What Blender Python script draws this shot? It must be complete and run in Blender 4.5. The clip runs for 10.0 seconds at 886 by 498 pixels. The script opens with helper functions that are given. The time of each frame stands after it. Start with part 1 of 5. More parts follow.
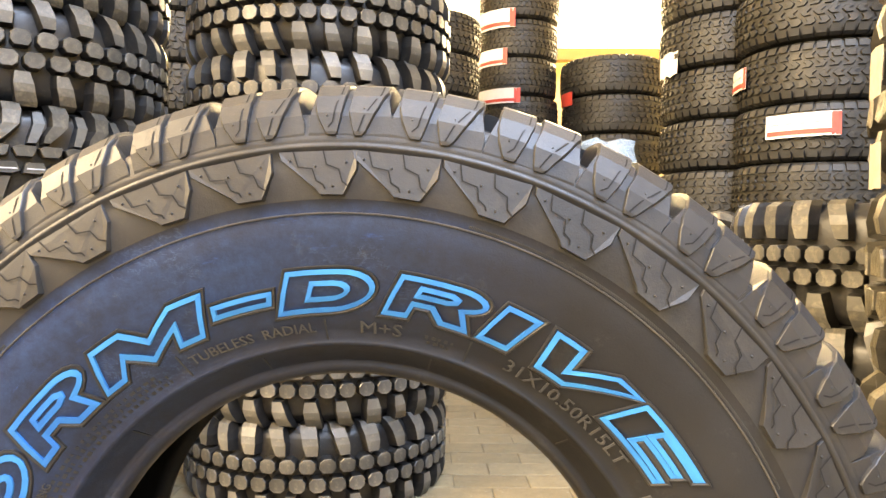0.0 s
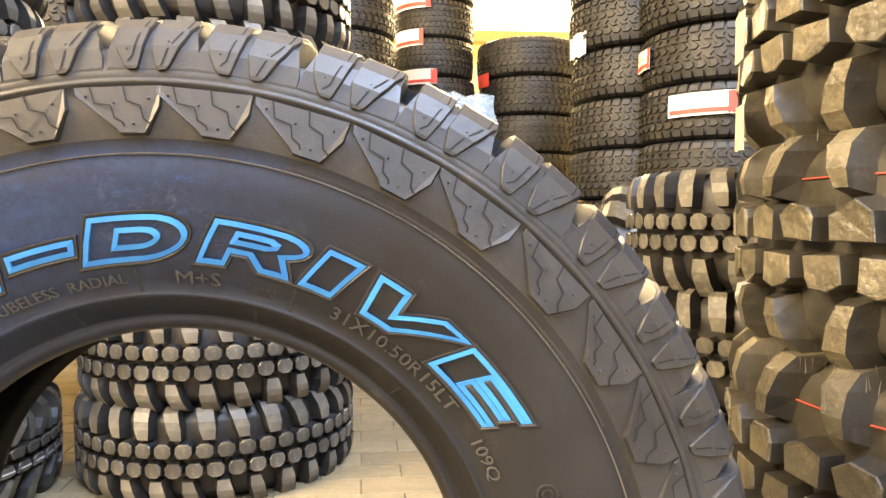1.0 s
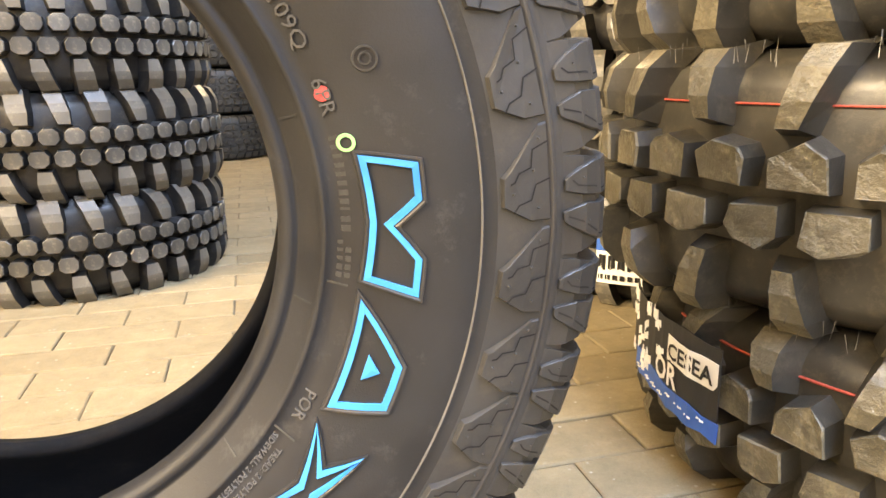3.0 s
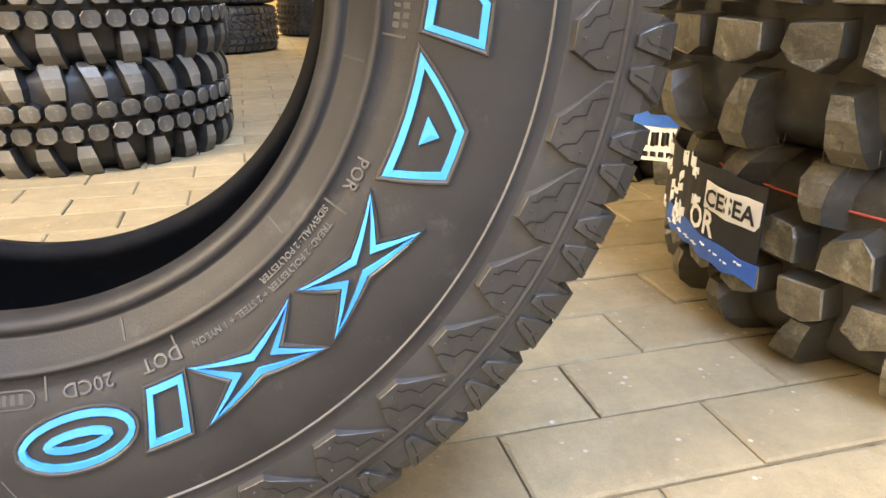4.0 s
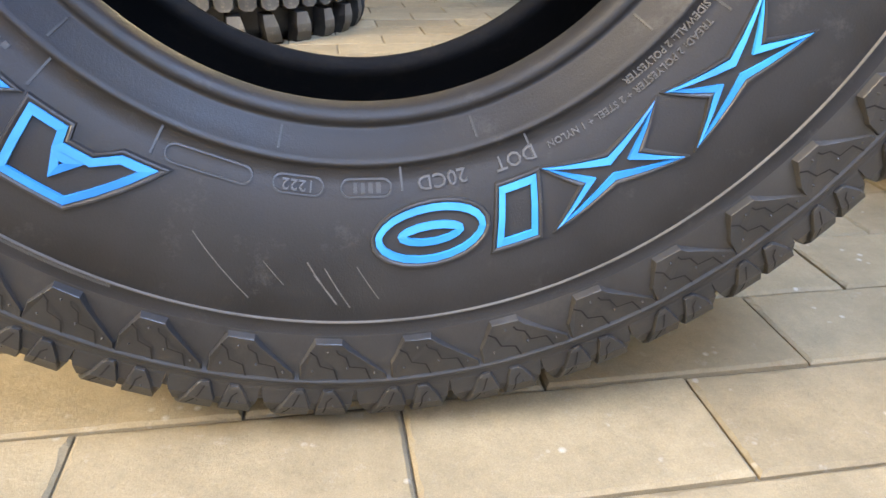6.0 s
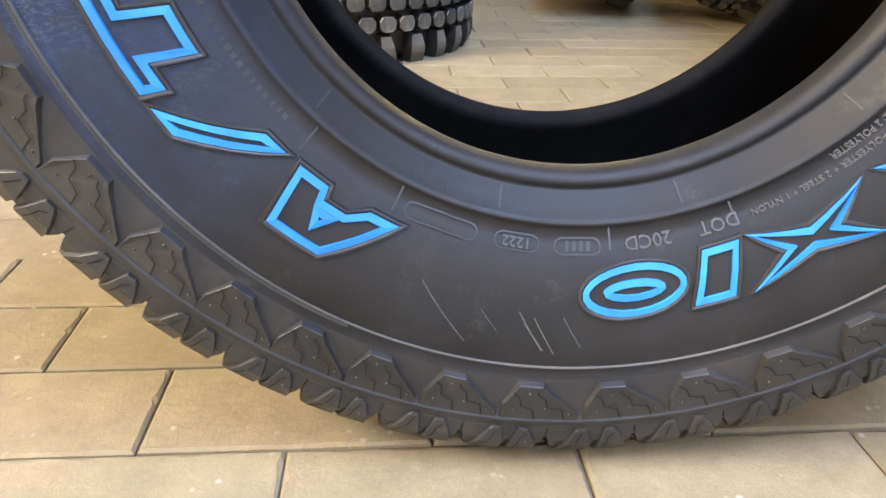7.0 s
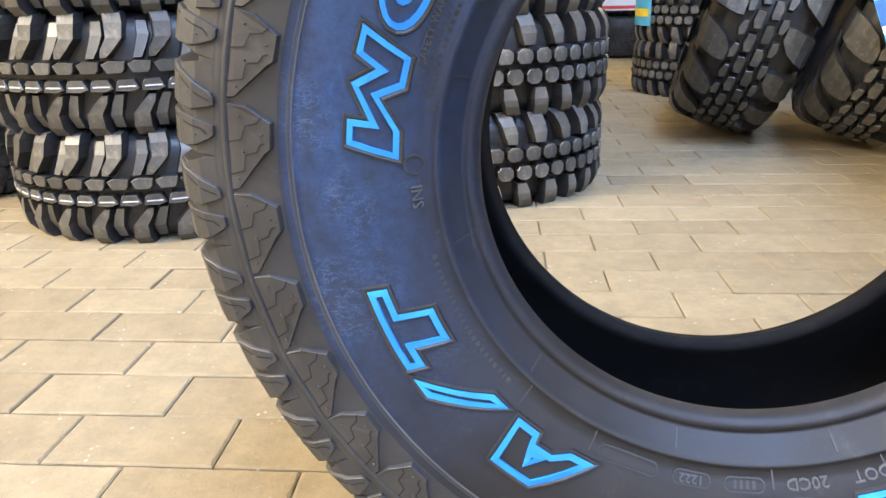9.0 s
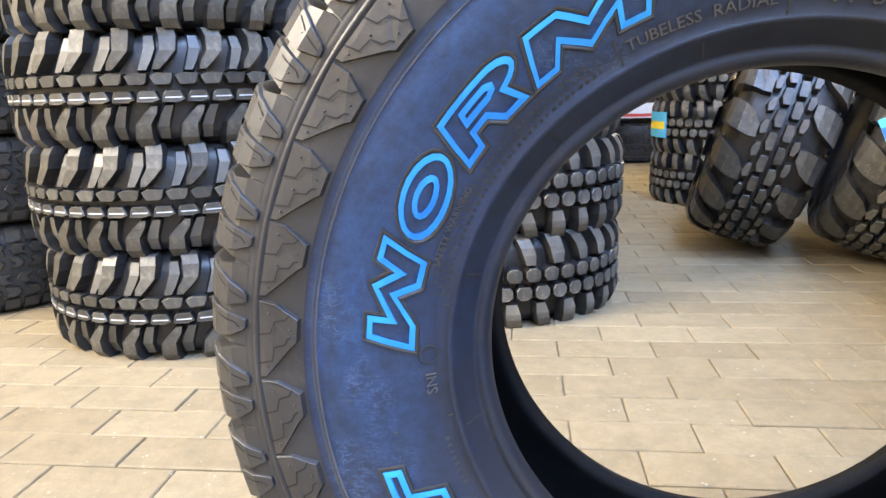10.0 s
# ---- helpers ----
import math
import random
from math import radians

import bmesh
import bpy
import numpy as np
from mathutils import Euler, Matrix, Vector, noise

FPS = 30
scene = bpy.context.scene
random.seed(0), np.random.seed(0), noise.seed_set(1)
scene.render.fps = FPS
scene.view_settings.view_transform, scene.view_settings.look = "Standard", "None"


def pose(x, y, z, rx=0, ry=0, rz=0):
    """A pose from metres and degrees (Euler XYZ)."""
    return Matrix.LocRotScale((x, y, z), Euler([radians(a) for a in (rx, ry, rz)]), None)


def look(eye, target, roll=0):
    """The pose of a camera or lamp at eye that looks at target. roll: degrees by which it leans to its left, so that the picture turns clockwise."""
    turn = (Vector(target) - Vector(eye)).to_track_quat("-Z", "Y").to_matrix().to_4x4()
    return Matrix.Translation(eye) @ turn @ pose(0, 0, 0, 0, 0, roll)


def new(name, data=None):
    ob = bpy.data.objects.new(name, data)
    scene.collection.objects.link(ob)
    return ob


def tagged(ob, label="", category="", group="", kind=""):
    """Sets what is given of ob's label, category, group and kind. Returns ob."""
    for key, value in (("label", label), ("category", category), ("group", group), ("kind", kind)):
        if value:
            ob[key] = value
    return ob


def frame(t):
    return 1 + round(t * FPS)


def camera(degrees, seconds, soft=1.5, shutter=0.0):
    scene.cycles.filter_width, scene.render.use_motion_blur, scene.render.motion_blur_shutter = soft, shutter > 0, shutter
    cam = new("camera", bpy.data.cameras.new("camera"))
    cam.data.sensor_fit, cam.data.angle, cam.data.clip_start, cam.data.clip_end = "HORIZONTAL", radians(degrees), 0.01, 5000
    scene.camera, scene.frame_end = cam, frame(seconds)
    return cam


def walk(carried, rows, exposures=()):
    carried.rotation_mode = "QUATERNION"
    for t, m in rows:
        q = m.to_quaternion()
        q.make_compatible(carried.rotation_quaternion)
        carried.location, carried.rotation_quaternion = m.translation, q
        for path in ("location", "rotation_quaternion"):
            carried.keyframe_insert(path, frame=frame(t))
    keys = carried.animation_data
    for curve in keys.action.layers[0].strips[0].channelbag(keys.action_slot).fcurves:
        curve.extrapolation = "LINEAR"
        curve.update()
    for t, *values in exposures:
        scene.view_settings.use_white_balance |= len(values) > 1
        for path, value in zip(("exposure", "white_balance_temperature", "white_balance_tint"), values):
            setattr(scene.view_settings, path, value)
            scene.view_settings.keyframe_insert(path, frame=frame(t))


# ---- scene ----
cam = camera(64.7, 10.0)
PATH = [
    (0, (0.075, -0.584, 0.682), (0.021, 1.414, 0.635), 0.7),
    (0.5, (0.112, -0.576, 0.674), (0.15, 1.423, 0.615), 0.5),
    (1, (0.142, -0.571, 0.655), (0.292, 1.422, 0.568), -0.1),
    (1.5, (0.171, -0.558, 0.623), (0.435, 1.419, 0.476), -0.6),
    (2, (0.186, -0.54, 0.57), (0.541, 1.413, 0.323), -0.8),
    (2.5, (0.196, -0.525, 0.518), (0.604, 1.398, 0.151), -0.8),
    (2.7, (0.198, -0.521, 0.5), (0.619, 1.389, 0.081), -0.8),
    (3.8, (0.174, -0.506, 0.398), (0.595, 1.327, -0.285), -0.3),
    (4, (0.162, -0.503, 0.381), (0.575, 1.316, -0.341), -0.1),
    (4.5, (0.127, -0.498, 0.346), (0.515, 1.296, -0.449), 0.3),
    (5, (0.093, -0.489, 0.322), (0.452, 1.283, -0.533), 0.9),
    (5.5, (0.046, -0.486, 0.311), (0.359, 1.272, -0.591), 1.4),
    (6, (-0.007, -0.487, 0.313), (0.236, 1.268, -0.614), 1.5),
    (6.2, (-0.03, -0.489, 0.316), (0.181, 1.269, -0.614), 1.5),
    (7.3, (-0.113, -0.504, 0.374), (-0.106, 1.277, -0.536), 0.9),
    (7.5, (-0.124, -0.51, 0.389), (-0.155, 1.275, -0.512), 0.5),
    (8, (-0.144, -0.531, 0.425), (-0.253, 1.269, -0.439), -0.4),
    (8.5, (-0.155, -0.544, 0.464), (-0.336, 1.286, -0.323), -1.1),
    (9, (-0.158, -0.556, 0.501), (-0.396, 1.302, -0.2), -1.6),
    (9.5, (-0.159, -0.565, 0.538), (-0.443, 1.325, -0.052), -1.9),
    (10, (-0.148, -0.569, 0.574), (-0.453, 1.355, 0.122), -1.6),
]
walk(cam, [(t, look(eye, target, roll)) for t, eye, target, roll in PATH],
     [(0, 0.3, 8900, 10), (1.5, 0.35, 8300, 10), (2.6, 0.45, 8200, 10), (4.2, 0.22, 7500, 10), (5.5, -0.06, 6800, 10), (7.5, -0.1, 6700, 10), (10, 0.15, 6100, 10)])

# ---- world and light ----
world = bpy.data.worlds.new("world")
scene.world = world
world.use_nodes = True
wn = world.node_tree.nodes
sky = wn.new("ShaderNodeTexSky")
sky.sky_type, sky.sun_disc = "NISHITA", False
sky.sun_elevation, sky.sun_rotation = radians(32), radians(200)
world.node_tree.links.new(sky.outputs[0], wn["Background"].inputs[0])
wn["Background"].inputs[1].default_value = 0.12


def area_lamp(name, eye, target, sx, sy, power, colour):
    data = bpy.data.lights.new(name, "AREA")
    data.shape, data.size, data.size_y, data.energy, data.color = "RECTANGLE", sx, sy, power, colour
    ob = new(name, data)
    ob.matrix_world = look(eye, target)
    return ob


# daylight through the open gate behind the camera, the roof light above it, the side window and the high window in the far wall
area_lamp("gate_daylight", (0.7, -3.35, 3.0), (0.2, 0.2, 0.4), 3.0, 2.4, 215, (0.40, 0.58, 1.0))
area_lamp("roof_daylight", (1.2, -1.2, 4.55), (1.0, -1.1, 0.0), 3.4, 1.6, 640, (0.40, 0.58, 1.0))
area_lamp("side_daylight", (-3.9, -1.2, 3.35), (0.4, 0.6, 0.5), 2.6, 1.6, 760, (1.0, 0.86, 0.66))
area_lamp("high_window_daylight", (0.9, 6.75, 2.95), (0.3, 1.0, 0.3), 5.0, 0.7, 900, (1.0, 0.84, 0.56))

# ---- materials ----


def material(name):
    m = bpy.data.materials.new(name)
    m.use_nodes = True
    return m, m.node_tree.nodes, m.node_tree.links, m.node_tree.nodes["Principled BSDF"]


def noise_node(n, l, scale, detail=4.0, rough=0.6, coord="Object"):
    tc = n.new("ShaderNodeTexCoord")
    t = n.new("ShaderNodeTexNoise")
    t.inputs["Scale"].default_value, t.inputs["Detail"].default_value, t.inputs["Roughness"].default_value = scale, detail, rough
    l.new(tc.outputs[coord], t.inputs["Vector"])
    return t


def ramp_node(n, l, src, p0, p1, c0, c1):
    r = n.new("ShaderNodeValToRGB")
    r.color_ramp.elements[0].position, r.color_ramp.elements[1].position = p0, p1
    r.color_ramp.elements[0].color, r.color_ramp.elements[1].color = (*c0, 1), (*c1, 1)
    l.new(src, r.inputs[0])
    return r


def mix_node(n, l, fac, a, b, kind="MIX"):
    m = n.new("ShaderNodeMix")
    m.data_type, m.blend_type = "RGBA", kind
    for sock, val in ((m.inputs[0], fac), (m.inputs[6], a), (m.inputs[7], b)):
        if isinstance(val, (int, float)):
            sock.default_value = val
        elif isinstance(val, tuple):
            sock.default_value = (*val, 1)
        else:
            l.new(val, sock)
    return m.outputs[2]


def bump_node(n, l, src, strength, dist, under=None):
    b = n.new("ShaderNodeBump")
    b.inputs["Strength"].default_value, b.inputs["Distance"].default_value = strength, dist
    l.new(src, b.inputs["Height"])
    if under is not None:
        l.new(under, b.inputs["Normal"])
    return b.outputs[0]


def rubber(name, dark, light, rough=0.55, dust=(0.16, 0.13, 0.09), dusty=0.35, grain=900, spread=0.12, spec=0.5, relief=0.25):
    m, n, l, p = material(name)
    big = noise_node(n, l, 9, 5)
    fine = noise_node(n, l, grain, 3)
    info = n.new("ShaderNodeObjectInfo")
    base = ramp_node(n, l, big.outputs[0], 0.35, 0.7, dark, light)
    col = mix_node(n, l, ramp_node(n, l, noise_node(n, l, 45, 6, 0.75).outputs[0], 0.52, 0.78, (0, 0, 0), (dusty,) * 3).outputs[0], base.outputs[0], dust)
    shade = n.new("ShaderNodeMapRange")
    shade.inputs[3].default_value, shade.inputs[4].default_value = 1 - spread, 1 + spread
    l.new(info.outputs["Random"], shade.inputs[0])
    hsv = n.new("ShaderNodeHueSaturation")
    l.new(shade.outputs[0], hsv.inputs["Value"])
    l.new(col, hsv.inputs["Color"])
    l.new(hsv.outputs[0], p.inputs["Base Color"])
    r = ramp_node(n, l, big.outputs[0], 0.3, 0.75, (rough - 0.1,) * 3, (rough + 0.12,) * 3)
    l.new(r.outputs[0], p.inputs["Roughness"])
    p.inputs["Specular IOR Level"].default_value = spec
    b1 = bump_node(n, l, noise_node(n, l, 60, 5).outputs[0], relief, 0.002 if relief < 0.5 else 0.008)
    l.new(bump_node(n, l, fine.outputs[0], 0.25, 0.0006, b1), p.inputs["Normal"])
    return m


def plain(name, colour, rough=0.5, metal=0.0, var=0.1, scale=30, bump=0.1):
    m, n, l, p = material(name)
    t = noise_node(n, l, scale, 5)
    lo, hi = tuple(c * (1 - var) for c in colour), tuple(min(1, c * (1 + var)) for c in colour)
    l.new(ramp_node(n, l, t.outputs[0], 0.3, 0.7, lo, hi).outputs[0], p.inputs["Base Color"])
    p.inputs["Roughness"].default_value, p.inputs["Metallic"].default_value = rough, metal
    if bump:
        l.new(bump_node(n, l, noise_node(n, l, scale * 8, 4).outputs[0], bump, 0.002), p.inputs["Normal"])
    return m


RUB_TREAD = rubber("new_tread_rubber", (0.0185, 0.0185, 0.020), (0.037, 0.0365, 0.0365), 0.47, dusty=0.15, spread=0.05)
RUB_CROWN = rubber("crown_rubber", (0.018, 0.018, 0.019), (0.036, 0.035, 0.034), 0.9, dusty=0.1, spread=0.05, spec=0.0)
# scuffed, and paler than the tread to paint the line's lit flank
RUB_LINE = rubber("scuffed_lit_line_rubber", (0.06, 0.058, 0.056), (0.12, 0.115, 0.11), 0.4, dusty=0.4)
RUB_EDGE = rubber("letter_edge_rubber", (0.016, 0.016, 0.018), (0.034, 0.033, 0.033), 0.42, dusty=0.1)
# lighter than the sidewall: highlights of the embossed text put into the colour
RUB_MOULD = rubber("highlit_text_rubber", (0.045, 0.045, 0.048), (0.085, 0.084, 0.084), 0.46, dusty=0.1)
# also on lug flanks, far darker than the tops: groove shade put into the colour
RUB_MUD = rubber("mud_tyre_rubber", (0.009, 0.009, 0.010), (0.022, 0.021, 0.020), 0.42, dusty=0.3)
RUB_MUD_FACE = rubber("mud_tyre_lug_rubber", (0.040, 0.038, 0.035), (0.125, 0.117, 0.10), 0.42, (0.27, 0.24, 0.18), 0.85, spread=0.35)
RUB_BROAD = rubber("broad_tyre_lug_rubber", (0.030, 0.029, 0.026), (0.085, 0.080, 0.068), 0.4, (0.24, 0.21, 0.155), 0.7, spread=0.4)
RUB_FAR = rubber("road_tyre_rubber", (0.014, 0.0135, 0.012), (0.036, 0.034, 0.029), 0.55, dusty=0.3)
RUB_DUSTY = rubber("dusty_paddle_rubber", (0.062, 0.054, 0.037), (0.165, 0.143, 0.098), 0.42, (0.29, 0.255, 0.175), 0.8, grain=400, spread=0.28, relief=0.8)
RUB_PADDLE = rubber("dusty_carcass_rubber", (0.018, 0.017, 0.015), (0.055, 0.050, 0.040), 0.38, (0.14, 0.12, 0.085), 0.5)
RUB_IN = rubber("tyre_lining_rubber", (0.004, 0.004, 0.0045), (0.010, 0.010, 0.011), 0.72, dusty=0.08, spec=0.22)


def sidewall_rubber():
    """Dark sidewall with worn patches of blue protective coating, painted sky sheen and glints, scuffs and grey bloom.
    """
    m, n, l, p = material("sidewall_rubber")
    tc = n.new("ShaderNodeTexCoord")
    sep = n.new("ShaderNodeSeparateXYZ")
    l.new(tc.outputs["Object"], sep.inputs[0])
    base = ramp_node(n, l, noise_node(n, l, 7, 6).outputs[0], 0.3, 0.72, (0.009, 0.009, 0.0105), (0.023, 0.0225, 0.023))
    # coating left on the upper and left part, widened to paint in blue sky sheen
    ang = n.new("ShaderNodeVectorMath")
    ang.operation = "DOT_PRODUCT"
    ang.inputs[1].default_value = (-0.85, 0, 0.60)
    l.new(tc.outputs["Object"], ang.inputs[0])
    near = ramp_node(n, l, ang.outputs["Value"], 0.02, 0.24, (0, 0, 0), (1, 1, 1))
    length = n.new("ShaderNodeVectorMath")
    length.operation = "LENGTH"
    flat = n.new("ShaderNodeVectorMath")
    flat.operation = "MULTIPLY"
    flat.inputs[1].default_value = (1, 0, 1)
    l.new(tc.outputs["Object"], flat.inputs[0])
    l.new(flat.outputs[0], length.inputs[0])
    rad = ramp_node(n, l, length.outputs["Value"], 0.19, 0.313, (0.3,) * 3, (0, 0, 0))
    e = rad.color_ramp.elements
    for pos in (0.262, 0.306):
        k = e.new(pos)
        k.color = (1, 1, 1, 1)
    at2 = n.new("ShaderNodeMath")
    at2.operation = "ARCTAN2"
    l.new(sep.outputs[0], at2.inputs[0])
    l.new(sep.outputs[2], at2.inputs[1])
    around = n.new("ShaderNodeCombineXYZ")
    shrink = n.new("ShaderNodeMath")
    shrink.operation = "MULTIPLY"
    shrink.inputs[1].default_value = 0.085
    l.new(at2.outputs[0], shrink.inputs[0])
    l.new(shrink.outputs[0], around.inputs[0])
    l.new(length.outputs["Value"], around.inputs[1])

    def swept(scale, detail, rough):
        t = noise_node(n, l, scale, detail, rough)
        l.new(around.outputs[0], t.inputs["Vector"])
        return t.outputs[0]
    patch = ramp_node(n, l, swept(26, 7, 0.66), 0.36, 0.66, (0, 0, 0), (1, 1, 1))
    soft = ramp_node(n, l, patch.outputs[0], 0.0, 1.0, (0.5,) * 3, (1.0,) * 3)
    fac = mix_node(n, l, 1.0, mix_node(n, l, 1.0, near.outputs[0], rad.outputs[0], "MULTIPLY"), soft.outputs[0], "MULTIPLY")
    blue = ramp_node(n, l, noise_node(n, l, 90, 6, 0.8).outputs[0], 0.35, 0.75, (0.013, 0.028, 0.070), (0.026, 0.065, 0.165))
    col = mix_node(n, l, fac, base.outputs[0], blue.outputs[0])
    streak = ramp_node(n, l, swept(75, 8, 0.75), 0.60, 0.70, (0, 0, 0), (0.7, 0.7, 0.7))
    high = ramp_node(n, l, length.outputs["Value"], 0.268, 0.282, (0, 0, 0), (1, 1, 1))
    sf = mix_node(n, l, 1.0, mix_node(n, l, 1.0, streak.outputs[0], high.outputs[0], "MULTIPLY"), mix_node(n, l, 1.0, near.outputs[0], rad.outputs[0], "MULTIPLY"), "MULTIPLY")
    col = mix_node(n, l, sf, col, (0.025, 0.085, 0.30))
    # wrinkles of the coating along the shoulder of the wall, their glossy highlights painted silvery
    stretch = n.new("ShaderNodeMapping")
    stretch.inputs["Scale"].default_value = (1.0, 1.0, 2.2)
    l.new(tc.outputs["Object"], stretch.inputs[0])
    wrinkle = noise_node(n, l, 75, 8, 0.7)
    l.new(stretch.outputs[0], wrinkle.inputs["Vector"])
    ridge = ramp_node(n, l, wrinkle.outputs[0], 0.485, 0.515, (0, 0, 0), (0, 0, 0))
    mid = ridge.color_ramp.elements.new(0.5)
    mid.color = (1, 1, 1, 1)
    zone = ramp_node(n, l, noise_node(n, l, 13, 4, 0.6).outputs[0], 0.50, 0.62, (0, 0, 0), (0.55, 0.55, 0.55))
    rf = mix_node(n, l, 1.0, mix_node(n, l, 1.0, ridge.outputs[0], zone.outputs[0], "MULTIPLY"), mix_node(n, l, 1.0, near.outputs[0], rad.outputs[0], "MULTIPLY"), "MULTIPLY")
    col = mix_node(n, l, rf, col, (0.12, 0.20, 0.38))
    scuff = ramp_node(n, l, noise_node(n, l, 26, 8, 0.8).outputs[0], 0.57, 0.74, (0, 0, 0), (0.5, 0.5, 0.5))
    col = mix_node(n, l, scuff.outputs[0], col, (0.075, 0.072, 0.07))
    l.new(col, p.inputs["Base Color"])
    p.inputs["Specular IOR Level"].default_value = 0.36
    l.new(ramp_node(n, l, noise_node(n, l, 14, 5).outputs[0], 0.3, 0.75, (0.42,) * 3, (0.66,) * 3).outputs[0], p.inputs["Roughness"])
    b1 = bump_node(n, l, noise_node(n, l, 28, 7).outputs[0], 0.25, 0.002)
    l.new(bump_node(n, l, noise_node(n, l, 800, 4).outputs[0], 0.3, 0.0006, b1), p.inputs["Normal"])
    return m


SIDEWALL = sidewall_rubber()


def blue_coating():
    m, n, l, p = material("blue_letter_coating")
    a = ramp_node(n, l, noise_node(n, l, 16, 4).outputs[0], 0.35, 0.7, (0.010, 0.16, 0.50), (0.030, 0.30, 0.66))
    s = ramp_node(n, l, noise_node(n, l, 150, 6, 0.8).outputs[0], 0.66, 0.8, (0, 0, 0), (0.6, 0.6, 0.6))
    l.new(mix_node(n, l, s.outputs[0], a.outputs[0], (0.02, 0.10, 0.40)), p.inputs["Base Color"])
    p.inputs["Roughness"].default_value = 0.5
    l.new(bump_node(n, l, noise_node(n, l, 500, 4).outputs[0], 0.2, 0.0006), p.inputs["Normal"])
    return m


BLUE = blue_coating()


def knurl():
    """Fine slanted ribbing of the ring between the lettering and the shoulder."""
    m, n, l, p = material("knurled_rubber")
    tc = n.new("ShaderNodeTexCoord")
    sep = n.new("ShaderNodeSeparateXYZ")
    l.new(tc.outputs["Object"], sep.inputs[0])
    at = n.new("ShaderNodeMath")
    at.operation = "ARCTAN2"
    l.new(sep.outputs[0], at.inputs[0])
    l.new(sep.outputs[2], at.inputs[1])
    mul = n.new("ShaderNodeMath")
    mul.operation = "MULTIPLY"
    mul.inputs[1].default_value = 1150
    ln = n.new("ShaderNodeVectorMath")
    ln.operation = "LENGTH"
    l.new(tc.outputs["Object"], ln.inputs[0])
    skew = n.new("ShaderNodeMath")
    skew.operation = "MULTIPLY_ADD"
    skew.inputs[1].default_value = 4.0
    l.new(ln.outputs["Value"], skew.inputs[0])
    l.new(at.outputs[0], skew.inputs[2])
    l.new(skew.outputs[0], mul.inputs[0])
    sn = n.new("ShaderNodeMath")
    sn.operation = "SINE"
    l.new(mul.outputs[0], sn.inputs[0])
    l.new(bump_node(n, l, sn.outputs[0], 0.5, 0.0004), p.inputs["Normal"])
    l.new(ramp_node(n, l, noise_node(n, l, 12, 4).outputs[0], 0.3, 0.7, (0.03, 0.03, 0.032), (0.06, 0.06, 0.062)).outputs[0], p.inputs["Base Color"])
    p.inputs["Roughness"].default_value = 0.5
    return m


KNURL = knurl()


def paver_material():
    m, n, l, p = material("beige_concrete_paver")
    info = n.new("ShaderNodeObjectInfo")
    geo = n.new("ShaderNodeNewGeometry")
    add = n.new("ShaderNodeMath")
    add.operation = "ADD"
    l.new(info.outputs["Random"], add.inputs[0])
    l.new(geo.outputs["Random Per Island"], add.inputs[1])
    fr = n.new("ShaderNodeMath")
    fr.operation = "FRACT"
    l.new(add.outputs[0], fr.inputs[0])
    tc = n.new("ShaderNodeTexCoord")
    tone = ramp_node(n, l, fr.outputs[0], 0.0, 1.0, (0.212, 0.168, 0.098), (0.270, 0.220, 0.134))
    geo_pos = geo.outputs["Position"]

    def wn_noise(scale, detail, rough):
        t = n.new("ShaderNodeTexNoise")
        t.inputs["Scale"].default_value, t.inputs["Detail"].default_value, t.inputs["Roughness"].default_value = scale, detail, rough
        l.new(geo_pos, t.inputs["Vector"])
        return t.outputs[0]
    cloud = ramp_node(n, l, wn_noise(17, 9, 0.78), 0.30, 0.72, (0.70, 0.69, 0.67), (1.14, 1.13, 1.12))
    col = mix_node(n, l, 1.0, tone.outputs[0], cloud.outputs[0], "MULTIPLY")
    white = ramp_node(n, l, wn_noise(48, 8, 0.8), 0.58, 0.74, (0, 0, 0), (0.5, 0.5, 0.5))
    col = mix_node(n, l, white.outputs[0], col, (0.34, 0.315, 0.265))
    dirt = ramp_node(n, l, wn_noise(5, 8, 0.75), 0.58, 0.78, (0, 0, 0), (0.22, 0.22, 0.22))
    col = mix_node(n, l, dirt.outputs[0], col, (0.135, 0.107, 0.068))
    cell = n.new("ShaderNodeTexVoronoi")
    cell.inputs["Scale"].default_value = 70
    l.new(geo_pos, cell.inputs["Vector"])
    speck = ramp_node(n, l, cell.outputs["Distance"], 0.10, 0.22, (0.75, 0.75, 0.75), (0, 0, 0))
    some = ramp_node(n, l, wn_noise(22, 3, 0.6), 0.55, 0.62, (0, 0, 0), (1, 1, 1))
    col = mix_node(n, l, mix_node(n, l, 1.0, speck.outputs[0], some.outputs[0], "MULTIPLY"), col, (0.42, 0.395, 0.34))
    pit = ramp_node(n, l, wn_noise(160, 4, 0.6), 0.66, 0.74, (0, 0, 0), (0.45, 0.45, 0.45))
    col = mix_node(n, l, pit.outputs[0], col, (0.105, 0.084, 0.053))
    sand = ramp_node(n, l, wn_noise(900, 3, 0.6), 0.3, 0.7, (0.85, 0.85, 0.85), (1.1, 1.1, 1.1))
    col = mix_node(n, l, 1.0, col, sand.outputs[0], "MULTIPLY")
    l.new(col, p.inputs["Base Color"])
    p.inputs["Roughness"].default_value = 0.78
    b1 = bump_node(n, l, wn_noise(50, 8, 0.75), 0.45, 0.004)
    l.new(bump_node(n, l, wn_noise(700, 4, 0.7), 0.35, 0.001, b1), p.inputs["Normal"])
    return m


